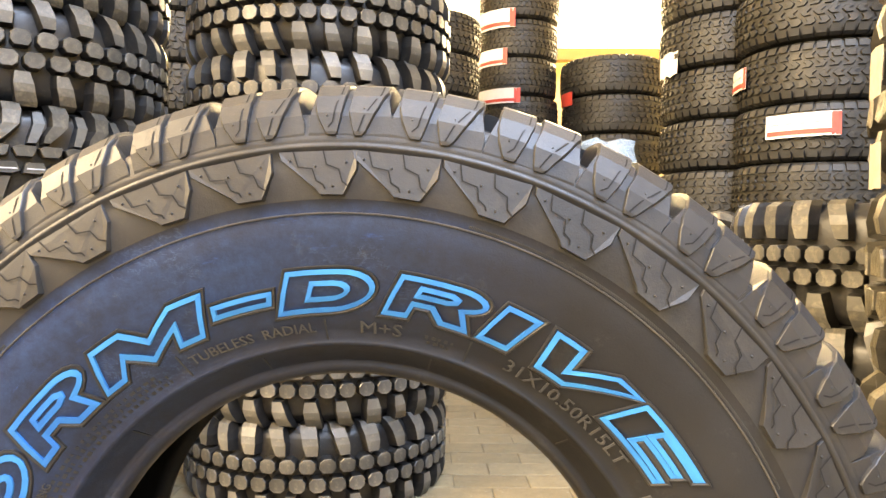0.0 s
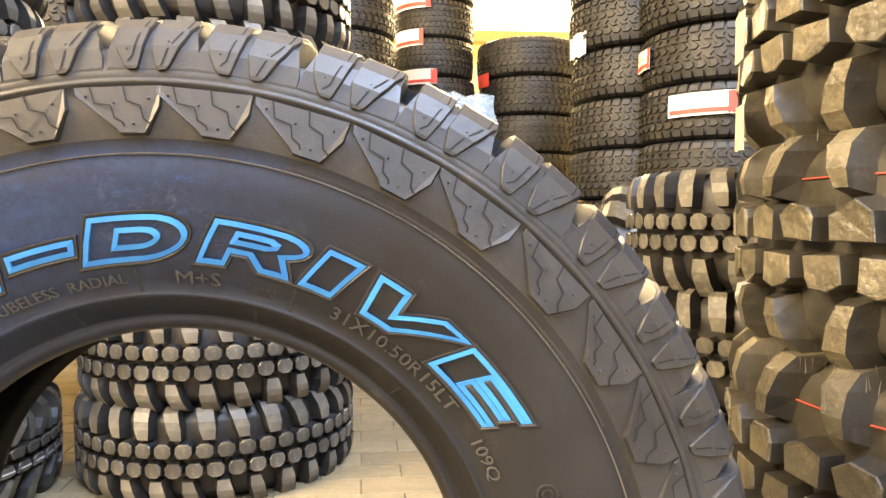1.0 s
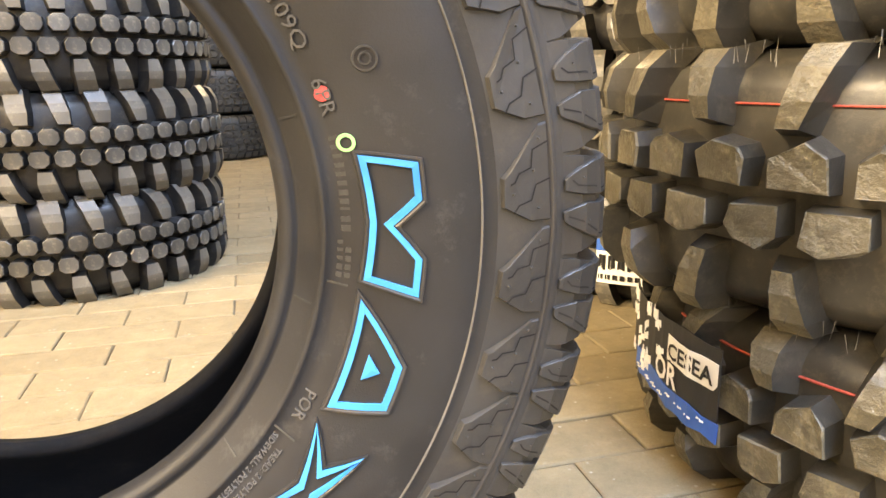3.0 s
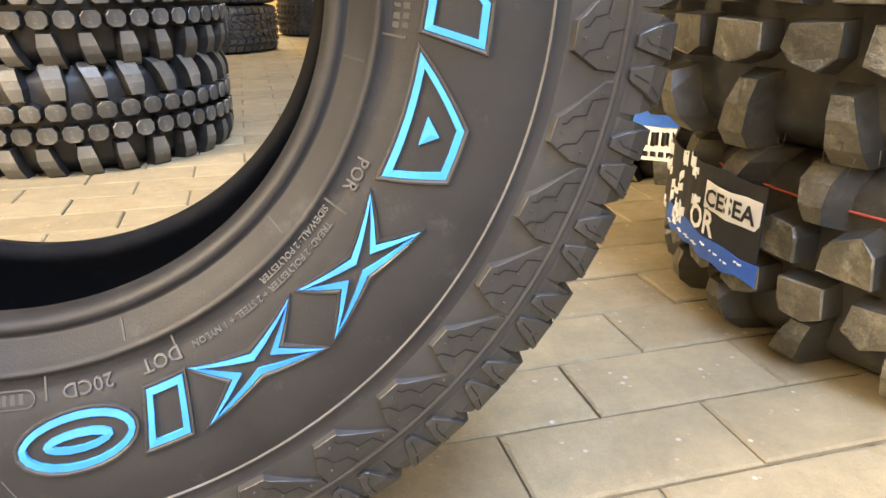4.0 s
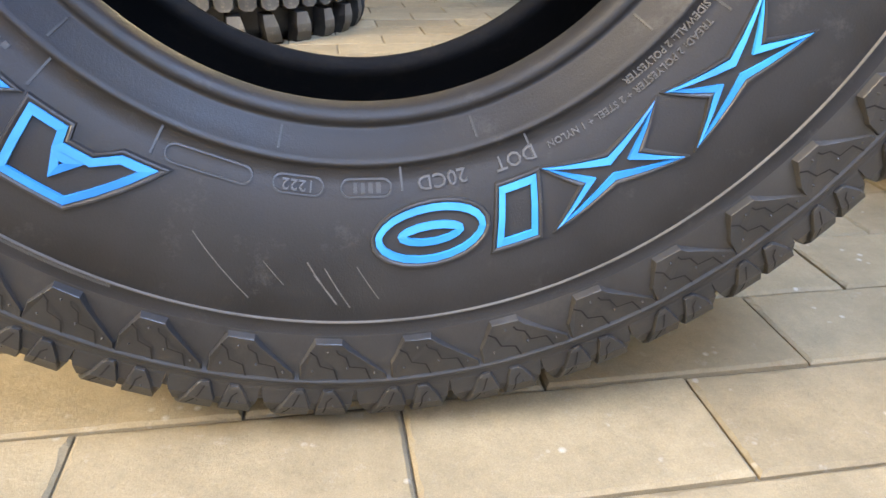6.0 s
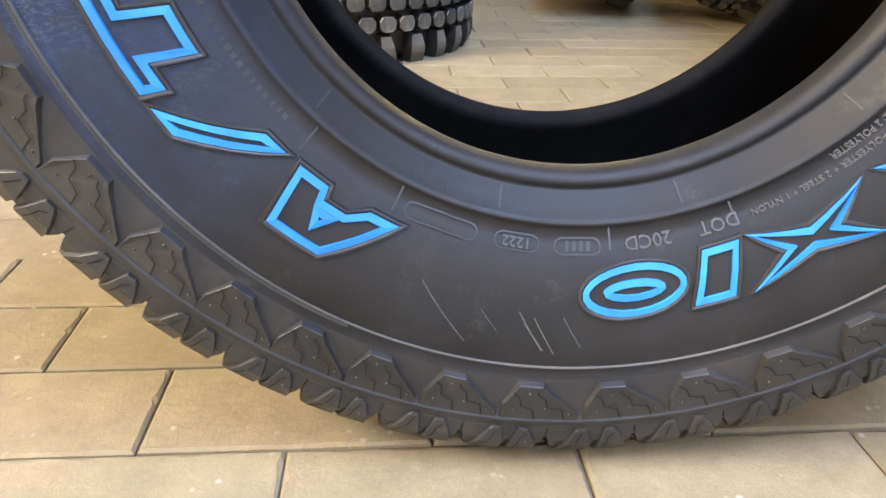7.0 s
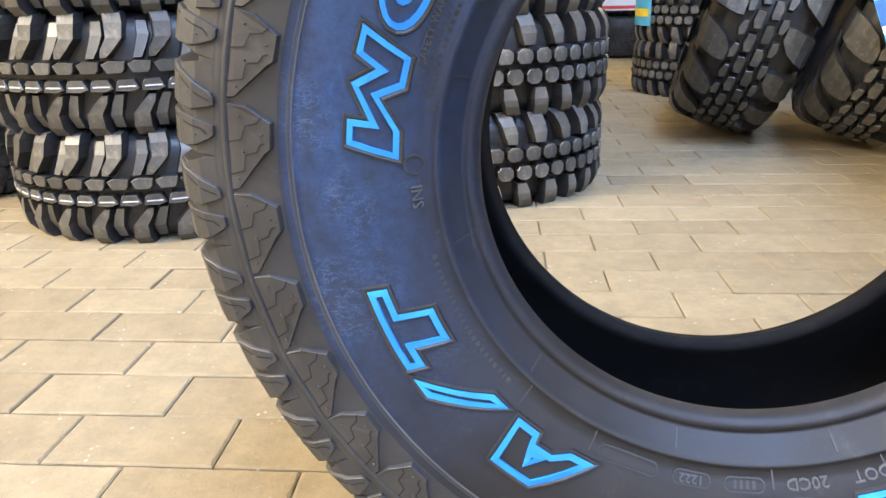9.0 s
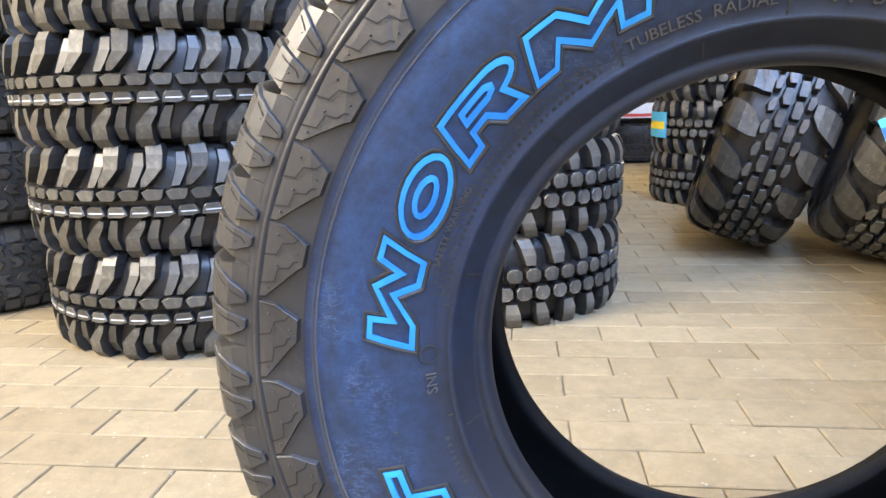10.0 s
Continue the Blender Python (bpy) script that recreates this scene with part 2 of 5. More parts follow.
PAVER = paver_material()
JOINT = plain("joint_sand", (0.125, 0.101, 0.065), 0.95, var=0.35, scale=120, bump=0.4)
WALL = plain("cream_plaster", (0.68, 0.56, 0.33), 0.85, var=0.08, scale=3)
CEIL = plain("white_ceiling_panel", (0.66, 0.62, 0.54), 0.9, var=0.06, scale=2)
STEEL = plain("yellow_steel_beam", (0.62, 0.42, 0.14), 0.5, var=0.12, scale=5)
OLD_PAPER = plain("creased_cream_paper", (0.42, 0.39, 0.31), 0.7, var=0.15, scale=60, bump=0.4)
PAPER = plain("white_label_paper", (0.78, 0.77, 0.74), 0.55, var=0.06, scale=40)
RED = plain("red_label_print", (0.62, 0.07, 0.05), 0.5, var=0.1)
BLACKINK = plain("black_label_print", (0.015, 0.015, 0.016), 0.5)
GREYINK = plain("grey_label_print", (0.42, 0.41, 0.40), 0.6)
BLUELAB = plain("blue_label_print", (0.03, 0.12, 0.48), 0.4, var=0.15)
CYANLAB = plain("light_blue_label_print", (0.08, 0.42, 0.72), 0.4, var=0.12)
YELLOW = plain("yellow_label_print", (0.80, 0.62, 0.05), 0.45)
REDPAINT = plain("red_paint_dot", (0.42, 0.05, 0.05), 0.7, var=0.45, scale=260)
GREENPAINT = plain("green_paint_dot", (0.25, 0.62, 0.22), 0.55, var=0.15, scale=300)
WHITEPAINT = plain("white_tread_line_paint", (0.55, 0.57, 0.60), 0.7, var=0.3, scale=200)
REDLINE = plain("red_tread_line_paint", (0.36, 0.06, 0.04), 0.7, var=0.3, scale=200)


def foil_material():
    m, n, l, p = material("clear_plastic_film")
    p.inputs["Base Color"].default_value = (0.34, 0.44, 0.52, 1)
    p.inputs["Roughness"].default_value, p.inputs["Alpha"].default_value = 0.12, 0.38
    l.new(bump_node(n, l, noise_node(n, l, 60, 4).outputs[0], 0.6, 0.004), p.inputs["Normal"])
    return m


FOIL = foil_material()


def window_pane_material():
    m, n, l, p = material("bright_daylight_backdrop")
    p.inputs["Base Color"].default_value = (0.9, 0.9, 0.88, 1)
    p.inputs["Emission Color"].default_value = (1.0, 0.97, 0.86, 1)
    p.inputs["Emission Strength"].default_value = 2.2
    return m


DAYLIGHT = window_pane_material()

# ---- mesh helpers ----


def mesh_from(name, verts, faces, mat, smooth=False, tops=None, flank=None):
    """A mesh of one material, or of mat on the faces numbered in tops and flank on the others."""
    me = bpy.data.meshes.new(name)
    me.from_pydata(verts, [], faces)
    me.materials.append(mat)
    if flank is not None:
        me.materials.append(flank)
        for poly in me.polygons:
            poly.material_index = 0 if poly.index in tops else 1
    if smooth:
        me.shade_smooth()
    return me


def put(name, me, parent=None, m=None, label=""):
    ob = new(name, me)
    if parent is not None:
        ob.parent = parent
    if m is not None:
        ob.matrix_local = m
    if label:
        ob["label"] = label
    return ob


def box_data(x0, y0, z0, x1, y1, z1, bevel=0.0):
    bm = bmesh.new()
    bmesh.ops.create_cube(bm, size=1)
    for v in bm.verts:
        v.co = Vector(((x0 + x1) / 2 + v.co.x * (x1 - x0), (y0 + y1) / 2 + v.co.y * (y1 - y0), (z0 + z1) / 2 + v.co.z * (z1 - z0)))
    if bevel:
        bmesh.ops.bevel(bm, geom=bm.edges[:], offset=bevel, segments=2, affect="EDGES")
    return bm


def part(name, bm, mat, parent=None, label="", smooth=False):
    me = bpy.data.meshes.new(name)
    bm.to_mesh(me)
    bm.free()
    me.materials.append(mat)
    if smooth:
        me.shade_smooth()
    return put(name, me, parent, None, label)


def lathe(name, profile, mat, seg=128, closed=True):
    """Revolves (r, s) pairs about the local z axis, s running along it."""
    k = len(profile)
    verts, faces = [], []
    for i in range(seg):
        a = 2 * math.pi * i / seg
        ca, sa = math.cos(a), math.sin(a)
        verts += [(r * ca, r * sa, s) for r, s in profile]
    for i in range(seg):
        j = (i + 1) % seg
        for q in range(k if closed else k - 1):
            w = (q + 1) % k
            faces.append((i * k + q, j * k + q, j * k + w, i * k + w))
    return mesh_from(name, verts, faces, mat, True)


def loft(stations, sink, flare=0.004):
    """A rubber lug: stations (s, r, u, half) across the tread, s along the axis, r the radius, u the offset round the tyre; its foot lies sink deeper."""
    verts, faces = [], []
    k = len(stations)
    for i, (s, r, u, h) in enumerate(stations):
        e = flare * (-1 if i == 0 else 1 if i == k - 1 else 0)
        if stations[0][0] > stations[-1][0]:
            e = -e
        for uu, rr, ss in ((u - h, r, s), (u + h, r, s), (u + h + flare, r - sink, s + e), (u - h - flare, r - sink, s + e)):
            a = uu / max(r, 0.05)
            verts.append((rr * math.cos(a), rr * math.sin(a), ss))
    for i in range(k - 1):
        b, c = i * 4, i * 4 + 4
        for q in range(3):
            faces.append((b + q, b + q + 1, c + q + 1, c + q))
        faces.append((b + 3, b, c, c + 3))
    faces.append((3, 2, 1, 0))
    t = (k - 1) * 4
    faces.append((t, t + 1, t + 2, t + 3))
    return verts, faces, {i * 4 for i in range(k - 1)}


def plate(poly, r, sink, draft=0.003, crown=0.0):
    """A tread block with the outline poly of (u, s) on the radius r, tapered towards its top."""
    n = len(poly)
    cu, cs = sum(p[0] for p in poly) / n, sum(p[1] for p in poly) / n
    verts = []
    for shrink, rr in ((0.0, r - sink), (draft, r - 0.002), (draft + 0.0016, r)):
        for u, s in poly:
            du, ds = u - cu, s - cs
            d = max(math.hypot(du, ds), 1e-6)
            f = max(0.3, 1 - shrink / d)
            uu, ss = cu + du * f, cs + ds * f
            verts.append((rr * math.cos(uu / r), rr * math.sin(uu / r), ss))
    faces = [tuple(range(2 * n, 3 * n))]
    for lay in (0, n):
        for i in range(n):
            j = (i + 1) % n
            faces.append((lay + i, lay + j, lay + n + j, lay + n + i))
    return verts, faces, {0} | set(range(1 + n, 1 + 2 * n))


def turn(a, flip=False, shift=0.0):
    m = Matrix.Rotation(a, 4, "Z")
    if flip:
        m = m @ Matrix.Rotation(math.pi, 4, "X")
    return m


def carcass_profile(R, w, rim, depth, shoulder=0.8):
    """Closed section of a tyre lying on its side, w wide, with a void depth under the tread."""
    h, r = w / 2, R - depth
    out = [(rim, h * 0.62), (rim + 0.004, h * 0.70), (rim + 0.012, h * 0.72), (rim + 0.016, h * 0.76), (rim + 0.03, h * 0.86), (rim + (R - rim) * 0.35, h * 0.975), (rim + (R - rim) * 0.5, h * 0.995),
           (rim + (R - rim) * 0.62, h * 0.98), (r - 0.03, h * 0.93), (r - 0.010, h * 0.84), (r - 0.002, h * 0.70), (r, h * 0.4), (r + 0.002, 0)]
    inner = [(r - 0.016, 0), (r - 0.018, h * 0.55), (r - 0.04, h * 0.80), (rim + (R - rim) * 0.45, h * 0.88), (rim + 0.022, h * 0.70), (rim + 0.008, h * 0.56)]
    top = out + inner
    return top[:len(out)] + [(a, -b) for a, b in reversed(out[:-1])] + [(a, -b) for a, b in reversed(inner[1:])] + list(reversed([inner[0]] + inner[1:]))[::-1]


RING_CACHE = {}


def ring_of(tyre, name, key, data, count, mat, R, phase=0.0, flip=False, skip=None, label=""):
    """Sets count equal blocks round a tyre, each an object on one shared mesh."""
    if key not in RING_CACHE:
        v, f, tops = data
        # darker rubber on the flanks paints the shade between the lugs
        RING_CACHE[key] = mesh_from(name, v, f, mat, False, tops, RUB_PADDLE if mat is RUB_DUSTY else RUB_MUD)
    for i in range(count):
        a = 2 * math.pi * (i + phase) / count
        put(name, RING_CACHE[key], tyre, turn(a, flip), label)


def joined_rings(tyre, name, rows, mat):
    """Several rows of blocks as one mesh: (data, count, phase, flip)."""
    V, F, T = [], [], set()
    for (v, f, tops), count, phase, flip in rows:
        for i in range(count):
            m = turn(2 * math.pi * (i + phase) / count, flip)
            o = len(V)
            T |= {len(F) + q for q in tops}
            V += [tuple(m @ Vector(c)) for c in v]
            F += [tuple(o + q for q in g) for g in f]
    # flanks get the near-black rubber as painted shade between blocks
    ob = put(name, mesh_from(name, V, F, mat, False, T, RUB_MUD), tyre)
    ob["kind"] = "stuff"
    return ob


TYRE_CACHE = {}


def start_tyre(name, key, R, w, rim, depth, label, group, m, mat=None):
    tyre = new(name)
    tyre.matrix_world = m
    tagged(tyre, label, "tyre", group)
    if key not in TYRE_CACHE:
        TYRE_CACHE[key] = lathe("carcass", carcass_profile(R, w, rim, depth), mat or RUB_MUD, 96)
    put("carcass", TYRE_CACHE[key], tyre)
    return tyre


def claw(R, w, inner, bend, half, drop):
    """Stations of a shoulder lug that hooks over the edge of the tread."""
    h = w / 2
    return [(h * inner, R - 0.001, -bend, half * 0.72), (h * (inner + 0.22), R, -bend * 0.35, half), (h * 0.80, R - 0.004, bend * 0.35, half), (h * 0.97, R - 0.014, bend * 1.3, half * 1.05), (h * 1.05, R - drop * 0.55, bend * 1.6, half * 0.98), (h * 1.03, R - drop, bend * 1.7, half * 0.8)]


def knob_tyre(m, label, group, R=0.36, w=0.22, near=True, spin=0.0):
    """Mud tyre with two rows of rounded knobs between hooked shoulder lugs."""
    key = ("knob", R, w)
    t = start_tyre("knob_mud_tyre", key, R, w, 0.2, 0.030, label, group, m)
    g = 2 * math.pi * R
    nk, nc = 48, 30
    u = g / nk * 0.46
    hexa = [(-u * 0.62, 0.004), (-u, 0.015), (-u * 0.95, 0.032), (-u * 0.45, 0.041), (u * 0.45, 0.041), (u * 0.95, 0.032), (u, 0.015), (u * 0.62, 0.004)]
    knob = plate(hexa, R, 0.032, 0.0022)
    ca = loft(claw(R, w, 0.43, -0.007, g / nc * 0.21, 0.060), 0.032, 0.004)
    cb = loft(claw(R, w, 0.43, -0.004, g / nc * 0.24, 0.040), 0.032, 0.004)
    rows = [("tread_knob", key + (1,), knob, nk, 0.0 + spin, False), ("tread_knob", key + (1,), knob, nk, 0.5 + spin, True)]
    for flip, ph in ((False, 0.1), (True, 0.35)):
        rows.append(("shoulder_lug", key + (2,), ca, nc // 2, ph + spin, flip))
        rows.append(("shoulder_lug", key + (3,), cb, nc // 2, ph + 0.5 + spin, flip))
    if near:
        for name, k, data, c, ph, fl in rows:
            ring_of(t, name, k, data, c, RUB_MUD_FACE, R, ph, fl)
    else:
        joined_rings(t, "block_tread", [(d, c, ph, fl) for _, _, d, c, ph, fl in rows], RUB_MUD_FACE)
    return t


def claw_tyre(m, label, group, R=0.35, w=0.235, near=True, spin=0.0):
    """Mud tyre with slanted small blocks along a centre groove, bent shoulder claws and a painted line."""
    key = ("claw", R, w)
    t = start_tyre("claw_mud_tyre", key, R, w, 0.2, 0.027, label, group, m)
    g = 2 * math.pi * R
    nb, nc = 48, 26
    u = g / nb * 0.45
    small = plate([(-u * 0.7, 0.005), (-u * 1.1, 0.024), (-u * 0.4, 0.031), (u * 1.1, 0.029), (u * 0.95, 0.012), (u * 0.7, 0.005)], R, 0.029, 0.0015)
    ca = loft([(w * 0.155, R - 0.001, -0.020, 0.006), (w * 0.22, R, -0.010, 0.0125), (w * 0.31, R - 0.001, 0.006, 0.0150), (w * 0.43, R - 0.006, 0.008, 0.0165), (w * 0.505, R - 0.020, 0.004, 0.0165), (w * 0.52, R - 0.058, 0.000, 0.0135)], 0.031, 0.005)
    ridge = loft([(w * 0.15, R - 0.006, -0.002, 0.008), (w * 0.23, R - 0.010, 0.006, 0.010), (w * 0.33, R - 0.016, 0.014, 0.011), (w * 0.44, R - 0.030, 0.012, 0.009)], 0.020, 0.004)
    rows = [("centre_block", key + (1,), small, nb, spin, False), ("centre_block", key + (1,), small, nb, 0.4 + spin, True), ("shoulder_claw", key + (2,), ca, nc, spin, False), ("shoulder_claw", key + (2,), ca, nc, 0.45 + spin, True), ("low_ridge", key + (3,), ridge, nc, 0.5 + spin, False), ("low_ridge", key + (3,), ridge, nc, 0.95 + spin, True)]
    if near:
        for name, k, data, c, ph, fl in rows:
            ring_of(t, name, k, data, c, RUB_BROAD, R, ph, fl)
    else:
        joined_rings(t, "block_tread", [(d, c, ph, fl) for _, _, d, c, ph, fl in rows], RUB_BROAD)
    lk = key + (9,)
    if lk not in RING_CACHE:
        V, F = [], []
        for i in range(nb):
            a0 = 2 * math.pi * (i + 0.4 + spin) / nb
            o = len(V)
            for e in (-0.32, 0.34):
                a = a0 + 2 * math.pi * e / nb
                for rr, ss in ((R - 0.003, -0.0205), (R + 0.0005, -0.0205), (R + 0.0005, -0.0180), (R - 0.003, -0.0180)):
                    V.append((rr * math.cos(a), rr * math.sin(a), ss))
            F += [(o + k, o + (k + 1) % 4, o + 4 + (k + 1) % 4, o + 4 + k) for k in range(4)] + [(o + 3, o + 2, o + 1, o), (o + 4, o + 5, o + 6, o + 7)]
        RING_CACHE[lk] = mesh_from("painted_line", V, F, WHITEPAINT)
    put("painted_line", RING_CACHE[lk], t, None, "thin worn white tread line")
    return t


def paddle_tyre(m, label, group, R=0.42, w=0.27, spin=0.0):
    """Large mud tyre: two rows of heavy square blocks and long, widely set shoulder paddles."""
    key = ("paddle", R, w)
    t = start_tyre("paddle_mud_tyre", key, R, w, 0.21, 0.034, label, group, m, RUB_PADDLE)
    g = 2 * math.pi * R
    nb, nc = 34, 23
    u = g / nb * 0.385
    shapes = [[(-u, 0.005), (-u * 1.08, 0.040), (-u * 0.45, 0.053), (u * 0.75, 0.049), (u * 1.02, 0.034), (u * 0.9, 0.005)],
              [(-u * 0.9, 0.005), (-u * 1.02, 0.036), (-u * 0.7, 0.046), (u * 0.35, 0.056), (u * 1.08, 0.043), (u, 0.005)]]
    h, s = w / 2, g / nc * 0.118
    paddles = [[(h * 0.46, R - 0.003, -0.014, s * 0.8), (h * 0.64, R, -0.006, s), (h * 0.86, R - 0.007, 0.004, s * 1.15), (h * 1.0, R - 0.026, 0.009, s * 1.15), (h * 1.03, R - 0.078, 0.012, s)],
               [(h * 0.50, R - 0.004, 0.004, s * 0.7), (h * 0.66, R - 0.001, 0.000, s * 0.95), (h * 0.86, R - 0.009, -0.004, s * 1.2), (h * 0.99, R - 0.030, -0.006, s * 1.2), (h * 1.02, R - 0.070, -0.008, s * 1.05)]]
    for flip, ph in ((False, 0.0), (True, 0.5)):
        for k in range(6):
            rnd = random.Random(k + 50 * flip)
            block = plate([(a + rnd.uniform(-0.0035, 0.0035), max(0.004, b + rnd.uniform(-0.003, 0.003))) for a, b in shapes[k % 2]], R + rnd.uniform(-0.002, 0.002), 0.037, 0.0045)
            kind = key + (1, k, flip)
            v, f, tops = block
            # uneven, slightly tilted tops
            n6 = len(shapes[0])
            v = [(x * (1 + w6), y * (1 + w6), z) for (x, y, z), w6 in zip(v, [0.0] * (2 * n6) + [rnd.uniform(-0.008, 0.004) for _ in range(n6)])]
            # dusty tops; the darker flank colour carries the shade between blocks
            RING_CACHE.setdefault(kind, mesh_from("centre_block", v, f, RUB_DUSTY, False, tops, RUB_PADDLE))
        rnd = random.Random(int(R * 1000) + 7 * flip + int(spin))
        for i in range(nb):
            put("centre_block", RING_CACHE[key + (1, rnd.randrange(3) * 2 + i % 2, flip)], t, turn(2 * math.pi * (i + ph) / nb, flip))
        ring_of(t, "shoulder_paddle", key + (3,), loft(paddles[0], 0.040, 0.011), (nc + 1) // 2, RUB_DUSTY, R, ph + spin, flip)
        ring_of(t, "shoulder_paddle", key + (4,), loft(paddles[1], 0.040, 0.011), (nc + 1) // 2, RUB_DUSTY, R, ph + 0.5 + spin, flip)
    q = R - 0.0335
    put("painted_line", lathe("painted_line", [(q + 0.001, h * 0.60), (q + 0.001, h * 0.60 + 0.002), (q - 0.004, h * 0.60 + 0.002), (q - 0.004, h * 0.60)], REDLINE, 96), t, None, "thin red tread line")
    return t


def chevron_tyre(m, label, group, R=0.43, w=0.30, spin=0.0):
    """Directional mud tyre with hexagonal centre blocks and broad side lugs that sweep back to the shoulder."""
    key = ("chevron", R, w)
    t = start_tyre("chevron_mud_tyre", key, R, w, 0.2, 0.03, label, group, m)
    g = 2 * math.pi * R
    nb = 34
    u = g / nb * 0.44
    h = w / 2
    small = plate([(-u * 0.9, 0.005), (-u, 0.026), (-u * 0.2, 0.036), (u * 0.9, 0.032), (u, 0.010), (u * 0.7, 0.005)], R, 0.03, 0.003)
    mid = plate([(-u * 0.6, 0.041), (-u * 0.8, 0.058), (0, 0.066), (u * 0.9, 0.056), (u * 0.9, 0.041), (u * 0.2, 0.037)], R - 0.003, 0.03, 0.003)
    v = g / 17 * 0.27
    lug = loft([(h * 0.46, R - 0.005, -0.016, v * 0.5), (h * 0.62, R - 0.004, 0.000, v * 0.95), (h * 0.84, R - 0.010, 0.014, v * 1.1), (h * 1.0, R - 0.026, 0.022, v * 1.1), (h * 1.10, R - 0.052, 0.026, v), (h * 1.08, R - 0.095, 0.028, v * 0.8)], 0.040, 0.006)
    for flip, ph in ((False, 0.0), (True, 0.5)):
        ring_of(t, "centre_block", key + (1,), small, nb, RUB_BROAD, R, ph + spin, flip)
        ring_of(t, "middle_block", key + (2,), mid, nb, RUB_BROAD, R, ph + 0.5 + spin, flip)
        ring_of(t, "side_lug", key + (3,), lug, 17, RUB_BROAD, R, ph + spin, flip)
    return t


ROAD = {}


def road_tyre(m, label, group, R=0.34, w=0.25):
    """All-terrain road tyre with a fine zigzag block tread, far back in the store."""
    key = (R, w)
    tyre = new("road_tyre")
    tyre.matrix_world = m
    tagged(tyre, label, "tyre", group)
    if key not in ROAD:
        g = 2 * math.pi * R
        n = 46
        u = g / n * 0.5
        h = w / 2
        zig = plate([(-u * 0.85, 0.006), (-u * 0.2, 0.020), (-u * 0.8, 0.036), (u * 0.3, 0.038), (u * 0.95, 0.022), (u * 0.4, 0.006)], R, 0.012, 0.002)
        mid = plate([(-u * 0.7, 0.044), (-u * 1.0, 0.060), (-u * 0.3, 0.074), (u * 0.8, 0.072), (u * 0.4, 0.058), (u * 0.7, 0.043)], R - 0.001, 0.012, 0.002)
        edge = loft([(h * 0.66, R - 0.003, 0, u * 0.72), (h * 0.86, R - 0.009, 0.002, u * 0.75), (h * 0.95, R - 0.03, 0.002, u * 0.7)], 0.012, 0.001)
        tmp = new("tmp")
        ob = joined_rings(tmp, "block_tread", [(zig, n, 0, False), (zig, n, 0.3, True), (mid, n, 0.2, False), (mid, n, 0.6, True), (edge, n, 0, False), (edge, n, 0.5, True)], RUB_FAR)
        ROAD[key] = (lathe("carcass", carcass_profile(R, w, R * 0.56, 0.010), RUB_FAR, 72), ob.data)
        bpy.data.objects.remove(ob)
        bpy.data.objects.remove(tmp)
    put("carcass", ROAD[key][0], tyre)
    put("block_tread", ROAD[key][1], tyre)["kind"] = "stuff"
    return tyre


# ---- setting ----
def structure(name, bm, mat, label):
    return tagged(part(name, bm, mat), label, name.split("_")[0], "", "structure")


ground = structure("floor", box_data(-4.2, -3.6, -0.08, 4.4, 7.2, -0.0050), JOINT, "beige concrete paver floor in running bond")
structure("wall_east", box_data(4.2, -3.4, -0.0070, 4.4, 7.0, 4.6), WALL, "plain cream plastered wall")
west = new("wall_west")
tagged(west, "cream plastered wall with a wide window opening", "wall", "", "structure")
for b in ((-4.2, -3.4, -0.0070, -4.0, 7.0, 2.5), (-4.2, -3.4, 4.2, -4.0, 7.0, 4.6), (-4.2, -3.4, 2.5, -4.0, -2.6, 4.2), (-4.2, 0.2, 2.5, -4.0, 7.0, 4.2)):
    part("wall_panel", box_data(*b), WALL, west)
north = new("wall_north")
tagged(north, "cream plastered end wall with a high strip window", "wall", "", "structure")
for b in ((-4.2, 7.0, -0.0070, 4.4, 7.2, 2.55), (-4.2, 7.0, 3.35, 4.4, 7.2, 4.6), (-4.2, 7.0, 2.55, -1.7, 7.2, 3.35), (3.5, 7.0, 2.55, 4.4, 7.2, 3.35)):
    part("wall_panel", box_data(*b), WALL, north)
south = new("wall_south")
tagged(south, "cream plastered wall with an open gate", "wall", "", "structure")
for b in ((-4.2, -3.6, -0.0070, -0.9, -3.4, 4.6), (2.3, -3.6, -0.0070, 4.4, -3.4, 4.6), (-0.9, -3.6, 4.25, 2.3, -3.4, 4.6)):
    part("wall_panel", box_data(*b), WALL, south)
roof = box_data(-4.2, -3.6, 4.6, 4.4, -2.1, 4.75)
for b in ((-4.2, -2.1, 4.6, -0.6, -0.3, 4.75), (3.0, -2.1, 4.6, 4.4, -0.3, 4.75), (-4.2, -0.3, 4.6, 4.4, 7.2, 4.75)):
    panel = bpy.data.meshes.new("tmp")
    box_data(*b).to_mesh(panel)
    roof.from_mesh(panel)
structure("ceiling", roof, CEIL, "plain pale ceiling panels with a roof light opening")
structure("beam_far", box_data(-3.9, 6.55, 2.44, 4.1, 6.68, 2.56, 0.008), STEEL, "yellow painted steel beam below the strip window")
structure("backdrop", box_data(-3.0, 8.4, 1.6, 5.0, 8.42, 4.6), DAYLIGHT, "bright hazy daylight outside the high window")

# ---- the tyre in front ----
CX, CY, CZ = 0.0, -0.03, 0.3905
AXIS = Matrix.Translation((CX, CY, CZ)) @ Matrix.Rotation(math.pi / 2, 4, "X")
